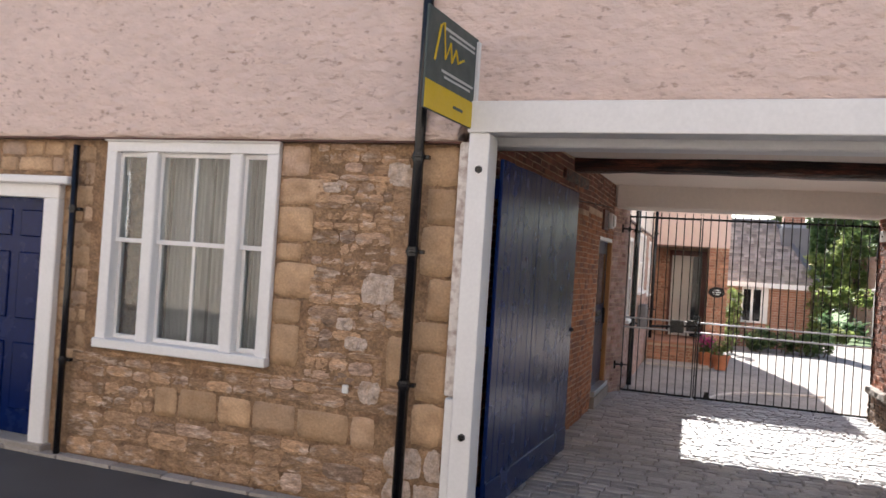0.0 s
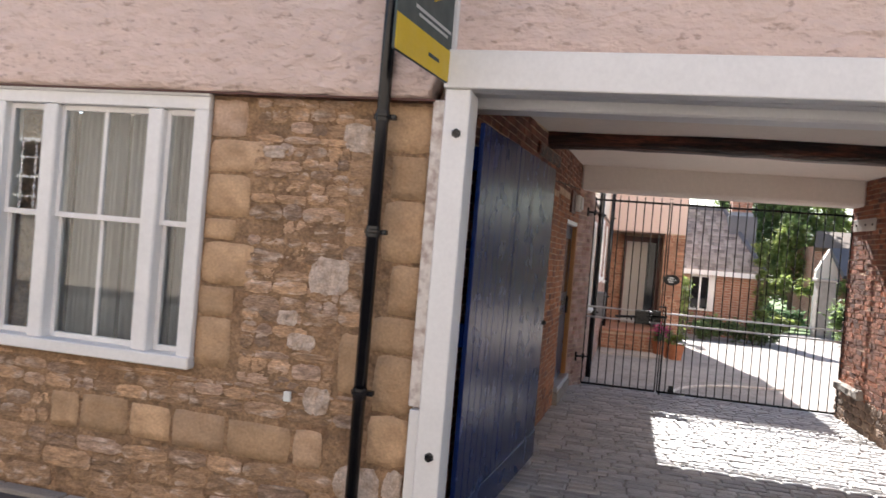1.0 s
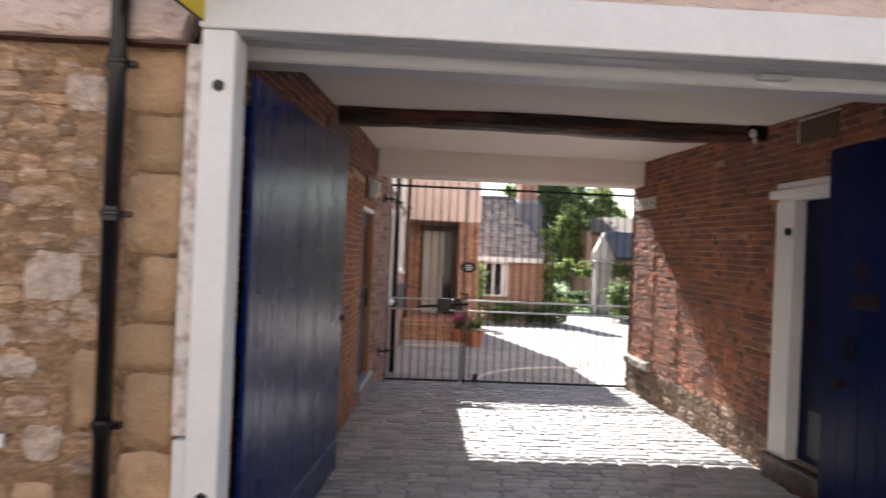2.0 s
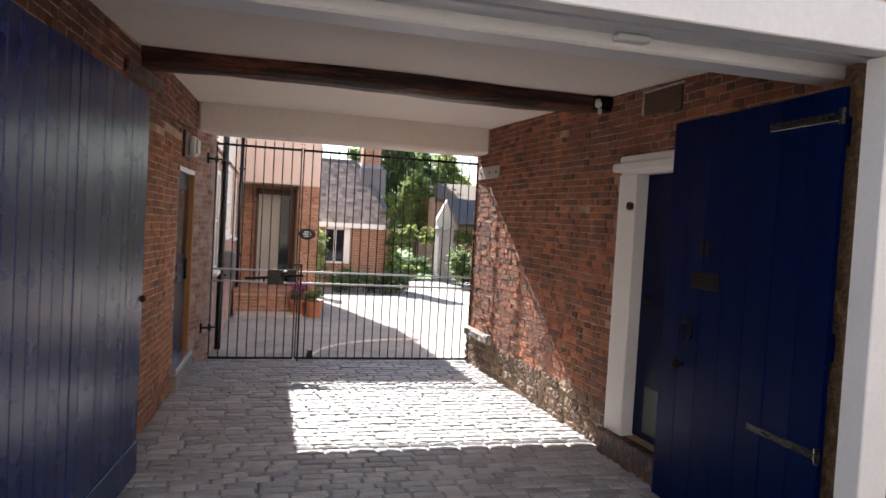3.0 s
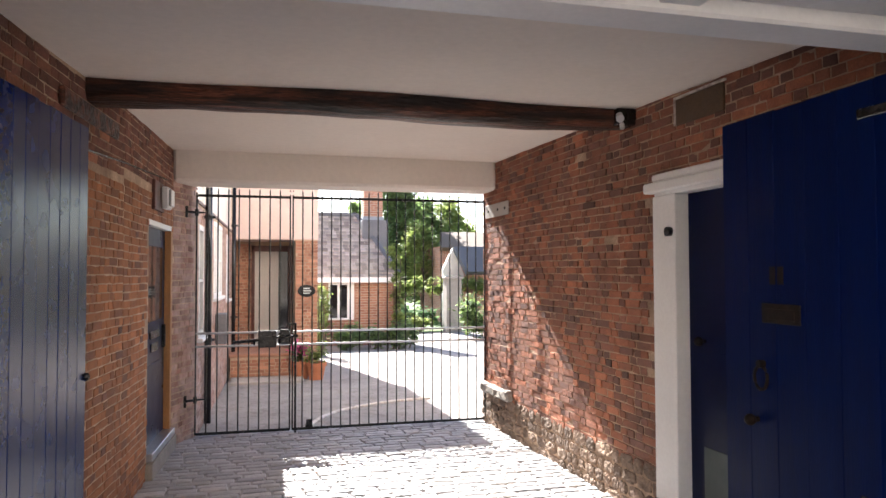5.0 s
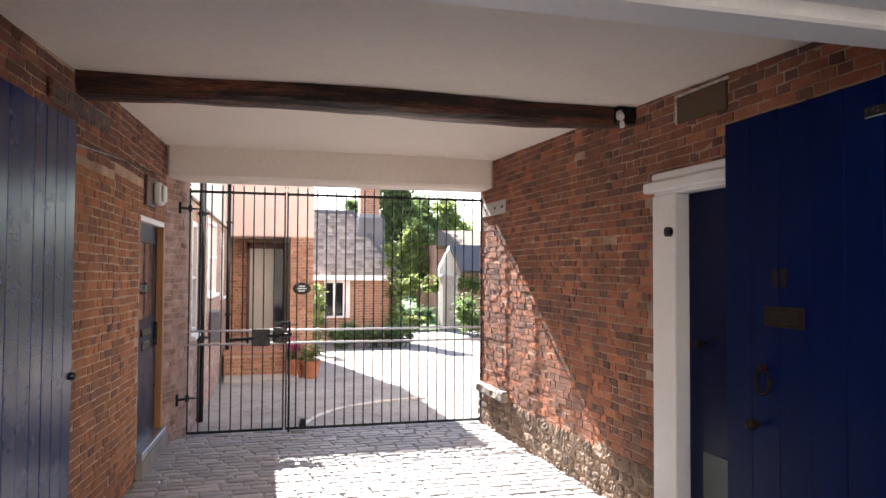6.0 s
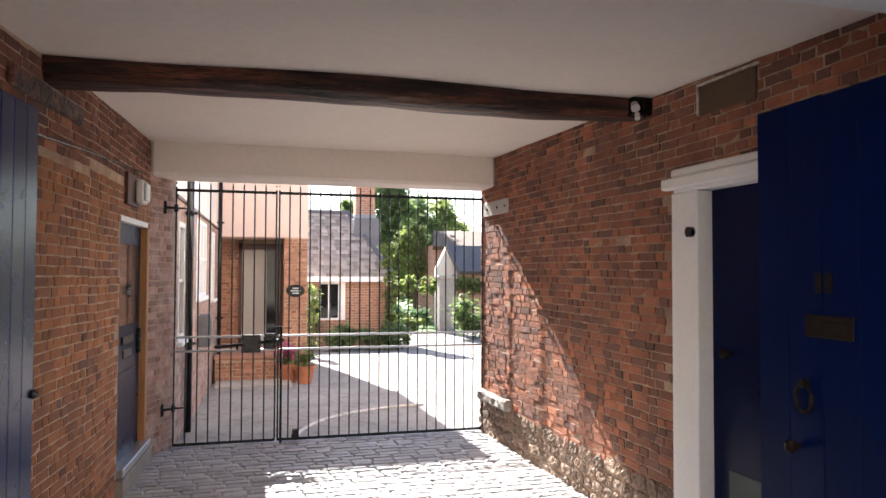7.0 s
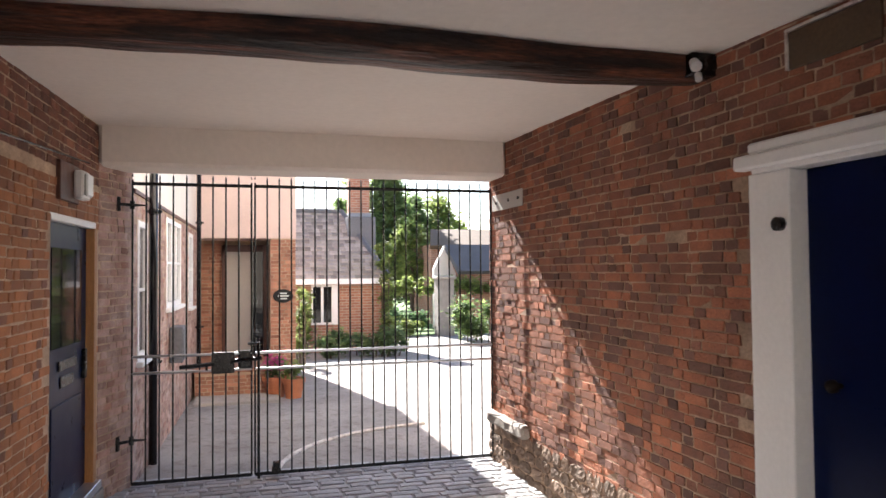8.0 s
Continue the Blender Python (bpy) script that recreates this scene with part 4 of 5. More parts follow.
# ---- iron gate ----
def iron_gate(name, x0, x1, label):
    g = thing(name, (x0, 12.0, 0.03), label, "gate", "iron gate leaves")
    w = x1 - x0
    top = 2.535
    n = max(2, round(w / 0.1065))
    for i in range(n + 1):
        x = w * i / n
        bm = bmesh.new()
        thick = 0.0085 if i in (0, n) else 0.0072
        rod(bm, (x, 0, 0.0), (x, 0, top + (0.06 if i not in (0, n) else 0.03)), thick, 8)
        rod(bm, (x, 0, top + 0.06), (x, 0, top + 0.085), thick * 1.0, 8, 0.001)
        part("bar", bm, M_IRON, g)
    for z in (0.005, 0.925, 1.065, top):
        if 0.5 < z < 1.5:
            bm = rod(bmesh.new(), (0, 0, z), (w, 0, z), 0.012, 12)
        else:
            bm = cube(bmesh.new(), 0, w, -0.006, 0.006, z - 0.014, z + 0.014)
        # pale steel on the middle rails paints in the sun's glint on black iron
        part("rail", bm, M_STEEL if 0.5 < z < 1.5 else M_IRON, g)
    return g


gate_l = iron_gate("iron_gate", -0.02, 0.955, "narrow black wrought-iron gate leaf with upright bars")
gate_r = iron_gate("iron_gate", 0.985, 3.19, "wide black wrought-iron gate leaf on a small wheel")
lock_box = block("lock_box", (0.64, 0.83, -0.04, 0.03, 0.90, 1.08), M_IRON, gate_l, "black lock box", 0.006)
under(block("lock_cover", (0.87, 0.97, -0.03, 0.02, 0.94, 1.09), M_IRON, gate_l, "black lock cover", 0.006), lock_box)
bm = bmesh.new()
rod(bm, (0.38, -0.035, 0.965), (0.66, -0.035, 0.985), 0.018, 8)
rod(bm, (0.80, -0.035, 1.0), (1.06, -0.035, 1.02), 0.018, 8)
rod(bm, (0.60, -0.025, 0.99), (0.60, -0.025, 0.93), 0.011, 8)
part("slide_bolt", bm, M_IRON, gate_l, "black sliding bolt")
bm = bmesh.new()
rod(bm, (0.03, -0.02, -0.03), (0.03, -0.02, 1.16), 0.012, 8)
rod(bm, (0.03, -0.02, 1.15), (-0.06, -0.05, 1.15), 0.011, 8)
part("drop_bolt", bm, M_IRON, gate_r, "long black drop bolt")
bm = bmesh.new()
rod(bm, (0.18, -0.03, 0.033), (0.18, 0.03, 0.033), 0.04, 16)
cube(bm, 0.15, 0.21, -0.04, 0.04, 0.04, 0.10, bevel=0.006)
part("wheel", bm, M_IRON, gate_r, "small black gate wheel")
bm = bmesh.new()
arc = [(3.19 - 2.02 * math.cos(a), 12.0 + 2.02 * math.sin(a)) for a in [0.06 + i * 0.075 for i in range(20)]]
tube(bm, [(x, y, ground_z(y) - 0.016) for x, y in arc], 0.022, 6)
tagged(part("gate_track", bm, M_WHITEOLD), "curved bright metal track for the gate wheel in the yard", "gate track")
for z in (2.38, 0.40):
    bm = bmesh.new()
    cube(bm, -0.125, -0.10, 11.87, 11.95, z - 0.06, z + 0.06, bevel=0.005)
    rod(bm, (-0.11, 11.91, z), (-0.02, 11.97, z), 0.013, 8)
    rod(bm, (-0.02, 11.98, z - 0.035), (-0.02, 11.98, z + 0.035), 0.02, 8)
    rod(bm, (-0.02, 11.985, z), (0.10, 11.985, z), 0.014, 8, 0.004)
    wpart("hinge", bm, M_IRON, gate_l, "black iron hinge pin")

# brick pier on which the gate hangs
pier, mP, nP = slab("gate_pier", (left_x(11.64), 11.64), (-0.035, 12.1), 0.28, -0.1, 3.1, [], M_JOINT, "brick pier carrying the gate hinges", "pier")


# ---- yard: left range ----
RA, RB = (-0.03, 12.1), (0.14, 18.0)
R_WINS = [(0.22, 0.75, 1.02, 2.28), (2.1, 3.5, 1.40, 2.45), (4.5, 5.1, 1.3, 2.4)]
range_wall, mY, nY = slab("range_wall", RA, RB, 0.3, -0.2, 2.52, R_WINS, M_JOINT, "red brick side range along the yard")
range_upper, _, _ = slab("range_upper_wall", (RA[0] - 0.02, RA[1]), (RB[0] - 0.02, RB[1]), 0.3, 2.52, 3.6, [], M_CREAM, "cream rendered upper wall of the side range")
eave = shell("range_roof", [(0.03, 12.1, 3.55), (0.16, 18.0, 3.55), (-3.0, 18.0, 5.7), (-3.0, 12.1, 5.7), (0.03, 12.1, 3.63), (0.16, 18.0, 3.63), (-3.0, 18.0, 5.8), (-3.0, 12.1, 5.8)], [(0, 3, 2, 1), (4, 5, 6, 7), (0, 1, 5, 4), (1, 2, 6, 5), (2, 3, 7, 6), (3, 0, 4, 7)], M_TILE)
tagged(eave, "tiled roof of the side range", "roof", kind="structure")
tagged(block("range_string", (0.0, nY, -0.02, 0.0, 2.50, 2.535), M_DARKWOOD), "dark timber edge between brick and render", "trim", kind="structure").matrix_world = mY


def yard_window(name, m, u0, u1, z0, z1, lights, label):
    w = thing(name, (0, 0, 0), label, "window", kind="structure")
    w.matrix_world = m @ Matrix.Translation((u0, 0, z0))
    a, h = u1 - u0, z1 - z0
    bm = bmesh.new()
    cube(bm, 0, 0.06, -0.01, 0.08, 0, h, bevel=0.004)
    cube(bm, a - 0.06, a, -0.01, 0.08, 0, h, bevel=0.004)
    cube(bm, 0.06, a - 0.06, -0.009, 0.079, 0, 0.06, bevel=0.004)
    cube(bm, 0.06, a - 0.06, -0.009, 0.079, h - 0.06, h, bevel=0.004)
    for i in range(1, lights):
        x = a * i / lights
        cube(bm, x - 0.025, x + 0.025, -0.006, 0.07, 0.06, h - 0.06, bevel=0.004)
    cube(bm, 0.06, a - 0.06, 0.0, 0.06, h * 0.5 - 0.015, h * 0.5 + 0.015, bevel=0.003)
    wf = part("window_frame", bm, M_WHITE, w)
    block("window_sill", (-0.04, a + 0.04, -0.06, 0.02, -0.05, -0.002), M_WHITE, w, bevel=0.008)
    for i in range(lights):
        x0, x1 = a * i / lights + 0.03, a * (i + 1) / lights - 0.03
        block("pane", (x0, x1, 0.03, 0.036, 0.04, h - 0.04), M_DARKGLASS, wf, "dark glass pane")


for i, o in enumerate(R_WINS):
    yard_window(f"window_{i + 2}", mY, *o, 1 if o[1] - o[0] < 0.8 else 3, "white-framed casement window in the yard wall")
pipe("yard_pipe", 0.05, 12.85, -0.02, 3.55, 0.04, (0.95, 2.4), "thick black downpipe on the side range", shoe=False)
pipe("yard_pipe", 0.20, 17.4, -0.1, 3.55, 0.035, (0.95, 2.6), "black downpipe beside the porch", shoe=False)
mb = thing("meter_box", (0.06, 14.6, 0.75), "dark grey meter box fixed to the brick wall", "meter box")
block("case", (-0.01, 0.14, -0.2, 0.2, 0.0, 0.42), M_SLATE, mb, bevel=0.01)
block("lid", (0.14, 0.15, -0.18, 0.18, 0.03, 0.39), M_SLATE, mb, bevel=0.004)


# ---- yard: porch house ----
def porch_house():
    h = thing("porch_house", (0.14, 18.0, -0.15), "salmon-rendered house over a brick porch", "house")
    x0, x1, y0 = -3.0, 1.75, 18.0
    wblock("upper_wall", (x0, x1, y0 - 0.02, 22.4, 2.38, 5.35), M_SALMON, h, "salmon pink rendered upper wall", 0.01)
    wblock("brick_pier", (1.32, x1 - 0.01, y0, 19.0, -0.2, 2.38), M_JOINT, h)
    wblock("rear_wall", (x0, x1 - 0.01, 19.0, 22.3, -0.2, 2.38), M_JOINT, h)
    wblock("side_wall", (x0, 0.135, y0, 19.0, -0.2, 2.38), M_JOINT, h)
    wblock("porch_floor", (0.135, 1.32, 17.6, 19.0, -0.2, 0.30), M_BRICKC, h, bevel=0.01)
    wblock("door_frame", (0.50, 0.56, 18.92, 19.0, 0.30, 2.30), M_DARKWOOD, h, "dark red door frame")
    wblock("door_frame", (1.22, 1.318, 18.7, 19.0, 0.30, 2.30), M_DARKWOOD, h, "dark red door frame")
    wblock("door_frame", (0.50, 1.318, 18.92, 19.0, 2.18, 2.30), M_DARKWOOD, h, "dark red door frame")
    wblock("front_door", (0.56, 1.03, 18.94, 18.985, 0.31, 2.18), M_GREYDOOR, h, "pale grey front door", 0.004)
    wblock("side_light", (1.03, 1.22, 18.95, 18.99, 0.31, 2.18), M_DARKGLASS, h, "dark side light")
    wblock("roof", (x0 - 0.1, x1 + 0.05, y0 - 0.1, 22.6, 5.35, 5.45), M_SLATE, h, "flat dark roof edge", 0.02)
    return h


house = porch_house()
steps = thing("brick_step", (0.7, 17.1, -0.12), "raised red brick planter step before the porch", "step")
wblock("brick_front", (0.16, 1.30, 17.02, 17.58, -0.14, 0.27), M_JOINT, steps)
wblock("coping", (0.14, 1.32, 16.98, 17.58, 0.27, 0.33), M_BRICKC, steps, bevel=0.01)
wblock("pale_slab", (0.18, 1.40, 16.35, 17.0, -0.16, -0.07), M_KERB, steps, "pale paving slab", 0.01)
hs = thing("house_sign", (1.53, 17.985, 1.40), "black oval house plate with pale border", "sign")
bm = bmesh.new()
bmesh.ops.create_cone(bm, cap_ends=True, segments=24, radius1=0.17, radius2=0.17, depth=0.02, matrix=Matrix.Diagonal((1, 1, 0.68, 1)) @ pose(0, 0, 0, 90))
plate = part("plate", bm, M_IRON, hs)
for z, a in ((0.045, 0.06), (0.0, 0.09), (-0.045, 0.06)):
    block("print_bar", (-a, a, -0.014, -0.010, z - 0.012, z + 0.012), M_BOARDTEXT, plate, "pale line of lettering")


# ---- plants ----
def leaves(count, spot, size, seed, flat=0.5):
    """Leaf blades as single bent quads, scattered by spot(r) -> place."""
    r = random.Random(seed)
    v, f = [], []
    for _ in range(count):
        c = Vector(spot(r))
        s = size * r.uniform(0.6, 1.4)
        d = Vector((r.uniform(-1, 1), r.uniform(-1, 1), r.uniform(-flat, flat))).normalized()
        e = d.cross(Vector((r.uniform(-1, 1), r.uniform(-1, 1), 1))).normalized()
        up = d.cross(e) * s * 0.15
        k = len(v)
        v += [c - d * s, c + e * s * 0.5 + up, c + d * s, c - e * s * 0.5 + up]
        f.append((k, k + 1, k + 2, k + 3))
    return v, f


def cloud(centres):
    """Points gathered near the surfaces of overlapping uneven clumps."""
    def spot(r):
        cx, cy, cz, rad = r.choice(centres)
        d = Vector((r.gauss(0, 1), r.gauss(0, 1), r.gauss(0, 1))).normalized()
        return Vector((cx, cy, cz)) + d * rad * abs(r.gauss(0.35, 0.42))
    return spot


def tree(x, y, height, spread, clumps, n, size, material, label, seed, base=0.25, conical=False, name="tree"):
    r = random.Random(seed)
    g = ground_z(y) - 0.03
    t = thing(name, (x, y, g), label, "tree")
    bm = bmesh.new()
    rod(bm, (0, 0, -0.1), (0.1, 0, height * 0.5), 0.16 * height / 6, 10, 0.09 * height / 6)
    rod(bm, (0.1, 0, height * 0.5), (0.0, 0.05, height * 0.92), 0.09 * height / 6, 8, 0.02)
    cs = []
    for i in range(clumps):
        hz = r.uniform(base, 1.0)
        wd = spread * ((1.05 - hz) if conical else math.sin(math.pi * min(1, (hz - base) / (1 - base) * 0.8 + 0.2)) + 0.15)
        a = r.uniform(0, 6.28)
        rr = wd * r.uniform(0.2, 1.0)
        c = (rr * math.cos(a), rr * math.sin(a), hz * height)
        cs.append((*c, spread * r.uniform(0.22, 0.5) * (0.75 if conical else 1)))
        if i % 3 == 0:
            rod(bm, (0.05, 0, hz * height * 0.75), (c[0] * 0.8, c[1] * 0.8, c[2]), 0.035 * height / 6, 6, 0.012)
    part("trunk", bm, M_BARK, t, "brown bark trunk and limbs")
    v, f = leaves(n, cloud(cs), size, seed)
    shell("crown", v, f, material, t)
    return t


def hedge(name, x0, x1, y0, y1, z0, z1, n, size, material, label, seed, category="hedge"):
    """A bush or hedge: stems and leaf blades over an uneven body."""
    r0 = random.Random(seed)
    t = thing(name, ((x0 + x1) / 2, (y0 + y1) / 2, z0), label, category, kind="")
    cs = []
    step = min(max(0.25, (z1 - z0) * 0.35), max(0.22, (x1 - x0) * 0.6))
    for i in range(max(4, int((x1 - x0) * max(1.0, (z1 - z0) / step * 0.5) / step * 2.5))):
        rad = step * r0.uniform(0.55, 1.0)
        cs.append((r0.uniform(x0, x1) - (x0 + x1) / 2, r0.uniform(y0, y1) - (y0 + y1) / 2, r0.uniform(rad * 0.7, max(rad, z1 - z0 - rad)), rad))
    v, f = leaves(n, cloud(cs), size, seed)
    bm = bmesh.new()
    for c in cs[::2]:
        rod(bm, (c[0] * 0.9, c[1] * 0.9, -0.05), (c[0], c[1], c[2]), 0.02, 6, 0.008)
    part("stem", bm, M_BARK, t)["kind"] = "stuff"
    shell("foliage", v, f, material, t)["kind"] = "stuff"
    return t


def pot(x, y, r, hgt, label, flower):
    g = ground_z(y) - 0.03
    p = thing("flower_pot", (x, y, g), label, "flower pot", "pots by the porch")
    bm = bmesh.new()
    lathe(bm, [(r * 0.7, 0), (r * 0.95, hgt * 0.8), (r * 1.08, hgt * 0.8), (r * 1.1, hgt), (r * 0.95, hgt), (r * 0.9, hgt * 0.9), (0.01, hgt * 0.9)], seg=20)
    part("pot", bm, M_TERRA, p, smooth=False)
    v, f = leaves(260, cloud([(0, 0, hgt + 0.08, r * 1.1), (0.08, 0.02, hgt + 0.16, r * 0.9), (-0.08, 0, hgt + 0.12, r)]), 0.045, int(x * 100))
    shell("leaves", v, f, M_LEAFLIGHT if not flower else M_LEAF, p)
    if flower:
        v, f = leaves(240, cloud([(0.05, -0.05, hgt + 0.22, r * 0.9), (-0.1, -0.05, hgt + 0.2, r * 0.9), (0, 0.05, hgt + 0.25, r)]), 0.035, 5)
        shell("flowers", v, f, M_PINK, p, "bright pink petals")["kind"] = "stuff"
    return p


pot(1.36, 16.95, 0.19, 0.32, "terracotta pot of bright pink flowers", True)
pot(1.62, 16.75, 0.17, 0.30, "terracotta pot of fresh green leaves", False)


# ---- far cottage ----
def cottage():
    y0, g = 25.0, -0.39
    c = thing("cottage", (3.2, y0, g), "low brick cottage with a tiled roof and chimney", "house")
    X0, X1 = 0.0, 4.55
    for a, b, lo, hi in ((X0, 2.62, g, 1.56), (3.22, X1, g, 1.56), (2.62, 3.22, g, 0.38), (2.62, 3.22, 1.46, 1.56)):
        wblock("wall", (a, b, y0, y0 + 0.3, lo, hi), M_FARBRICK, c)
    wblock("side_wall", (X1 - 0.3, X1, y0 + 0.3, y0 + 4.0, g, 1.56), M_FARBRICK, c)
    wblock("fascia", (X0 - 0.1, X1 + 0.16, y0 - 0.26, y0 - 0.2, 1.47, 1.62), M_WHITE, c, "white eaves board", 0.006)
    # dark sheet behind the cottage window for its unlit inside
    wblock("inner_wall", (2.3, 3.6, y0 + 1.6, y0 + 1.7, g, 1.6), M_DARKBACK, c)
    bm = bmesh.new()
    for a, w in ((2.62, 0.05), (2.88, 0.07), (3.17, 0.20)):
        cube(bm, a, a + w, y0 - 0.02, y0 + 0.06, 0.38, 1.46, bevel=0.004)
    cube(bm, 2.67, 3.17, y0 - 0.018, y0 + 0.058, 0.38, 0.44, bevel=0.004)
    cube(bm, 2.67, 3.17, y0 - 0.018, y0 + 0.058, 1.40, 1.46, bevel=0.004)
    wf = wpart("window_frame", bm, M_WHITE, c, "white window frame")
    for a in (2.67, 2.94):
        wblock("pane", (a, a + 0.22, y0 + 0.02, y0 + 0.026, 0.44, 1.40), M_DARKGLASS, wf, "dark window pane").matrix_parent_inverse = Matrix.Identity(4)
    # roof: tiled courses on the front slope and the hip
    e_y, e_z, r_y, r_z = y0 - 0.25, 1.60, y0 + 2.35, 3.62
    R0 = Vector((X0 - 0.1, e_y, e_z))
    hipx = 3.75
    base = shell("roof", [(X0 - 0.1, e_y, e_z - 0.03), (X1 + 0.18, e_y, e_z - 0.03), (hipx, r_y, r_z - 0.03), (X0 - 0.1, r_y, r_z - 0.03), (X1 + 0.18, y0 + 4.9, e_z - 0.03), (X0 - 0.1, y0 + 4.9, e_z - 0.03)], [(0, 1, 2, 3), (1, 4, 2), (3, 2, 4, 5)], M_TILE)
    at_world(base, c)
    v, f = [], []
    r = random.Random(3)
    courses = 18
    for j in range(courses):
        s0, s1 = j / courses, (j + 1.15) / courses
        xr = X1 + 0.18 + (hipx - X1 - 0.18) * s0
        x = X0 - 0.1 + r.uniform(-0.1, 0)
        while x < xr:
            w = 0.165
            xa, xb = x, min(x + w - 0.006, xr)
            k = len(v)
            l = r.uniform(-0.006, 0.008)
            ya, yb = e_y + (r_y - e_y) * s0, e_y + (r_y - e_y) * min(s1, 1)
            za, zb = e_z + (r_z - e_z) * s0 + 0.05 + l, e_z + (r_z - e_z) * min(s1, 1) + 0.004
            v += [(xa, ya, za), (xb, ya, za), (xb, yb, zb), (xa, yb, zb), (xa, ya + 0.004, za - 0.06), (xb, ya + 0.004, za - 0.06)]
            f += [(k, k + 1, k + 2, k + 3), (k + 4, k + 5, k + 1, k)]
            x += w
    at_world(shell("roof_tiles", v, f, M_TILE), c)["kind"] = "stuff"
    wblock("ridge", (X0 - 0.1, hipx, r_y - 0.09, r_y + 0.09, r_z - 0.02, r_z + 0.10), M_SLATE, c, "dark ridge tiles", 0.03)
    bm = bmesh.new()
    rod(bm, (hipx, r_y, r_z + 0.03), (X1 + 0.18, e_y, e_z + 0.04), 0.075, 8)
    wpart("hip_ridge", bm, M_SLATE, c, "dark hip ridge tiles")
    ch = wblock("chimney", (3.95, 4.56, y0 + 2.0, y0 + 2.6, 3.0, 5.2), M_FARBRICK, c, "red brick chimney stack", 0.01)
    under(wblock("flashing", (3.91, 4.60, y0 + 1.96, y0 + 2.64, 3.4, 3.58), M_LEAD, c, "grey lead flashing", 0.01), ch)
    # slate colour paints in the darkness of a side facing away from light
    wblock("chimney_breast", (3.80, 4.62, y0 + 1.3, y0 + 2.6, 1.2, 3.42), M_SLATE, c, "chimney breast, its side turned from the light coloured dark slate", 0.015)
    return c


cottage()
hedge("clipped_hedge", 2.25, 4.75, 22.9, 23.7, -0.3, 0.55, 5200, 0.06, M_LEAF, "green low hedge before the cottage", 11)
hedge("ivy", 4.4, 4.72, 24.6, 24.9, -0.38, 2.7, 2000, 0.06, M_LEAFLIGHT, "light green ivy climbing the cottage corner", 12, "ivy")
hedge("climber", 1.98, 2.25, 21.5, 22.0, -0.2, 1.7, 800, 0.05, M_LEAFLIGHT, "light green climber beside the porch house", 13, "climber")
hedge("cottage_climber", 2.15, 2.6, 24.6, 24.9, -0.35, 1.5, 900, 0.06, M_LEAFLIGHT, "green climber by the cottage window", 18, "climber")
hedge("garden_hedge", 5.6, 12.5, 31.0, 31.6, 0.9, 1.7, 5200, 0.09, M_LEAFLIGHT, "yellow-green hedge trained on a high rail in sun", 15)
# bushes in the darkest leaf colour paint the shade below the trained hedge
hedge("under_hedge", 5.6, 7.4, 31.2, 31.8, -0.38, 0.75, 1300, 0.09, M_LEAFDARK, "dark green bushes, the shade under the trained hedge put into their colour", 19, "bush")
hedge("round_bush", 5.7, 6.9, 29.0, 29.6, -0.38, 0.3, 1300, 0.07, M_LEAFLIGHT, "low bright green bush by the drive", 16, "bush")
hedge("wall_shrub", 7.1, 8.0, 25.8, 26.6, -0.38, 1.15, 2600, 0.08, M_LEAF, "leafy green shrub by the gate pillar", 17, "shrub")
lawn = tagged(block("lawn", (5.2, 40, 29.2, 60, -0.6, -0.385), M_LAWN), "green lawn beyond the drive", "lawn", kind="structure")
tree(7.7, 40.0, 8.8, 2.3, 170, 19000, 0.13, M_LEAF, "tall green conifer beyond the cottage", 21, 0.08, True)
tree(6.6, 42.0, 7.8, 1.3, 90, 9000, 0.13, M_LEAF, "tall green tree behind the cottage chimney", 26, 0.1)
tree(11.8, 46.0, 6.3, 2.1, 120, 9000, 0.13, M_LEAFLIGHT, "pale green tree behind the far roofs", 27, 0.2)
tree(10.2, 45.0, 6.4, 1.7, 110, 9000, 0.13, M_LEAF, "mid-green tree beyond the garden hedge", 22, 0.1)
tree(7.9, 36.0, 4.2, 1.1, 70, 6000, 0.09, M_LEAFLIGHT, "light green garden tree in sun", 23, 0.35)
tree(4.85, 36.0, 5.4, 0.6, 50, 3600, 0.11, M_LEAF, "slim green tree behind the cottage roof", 24, 0.2)


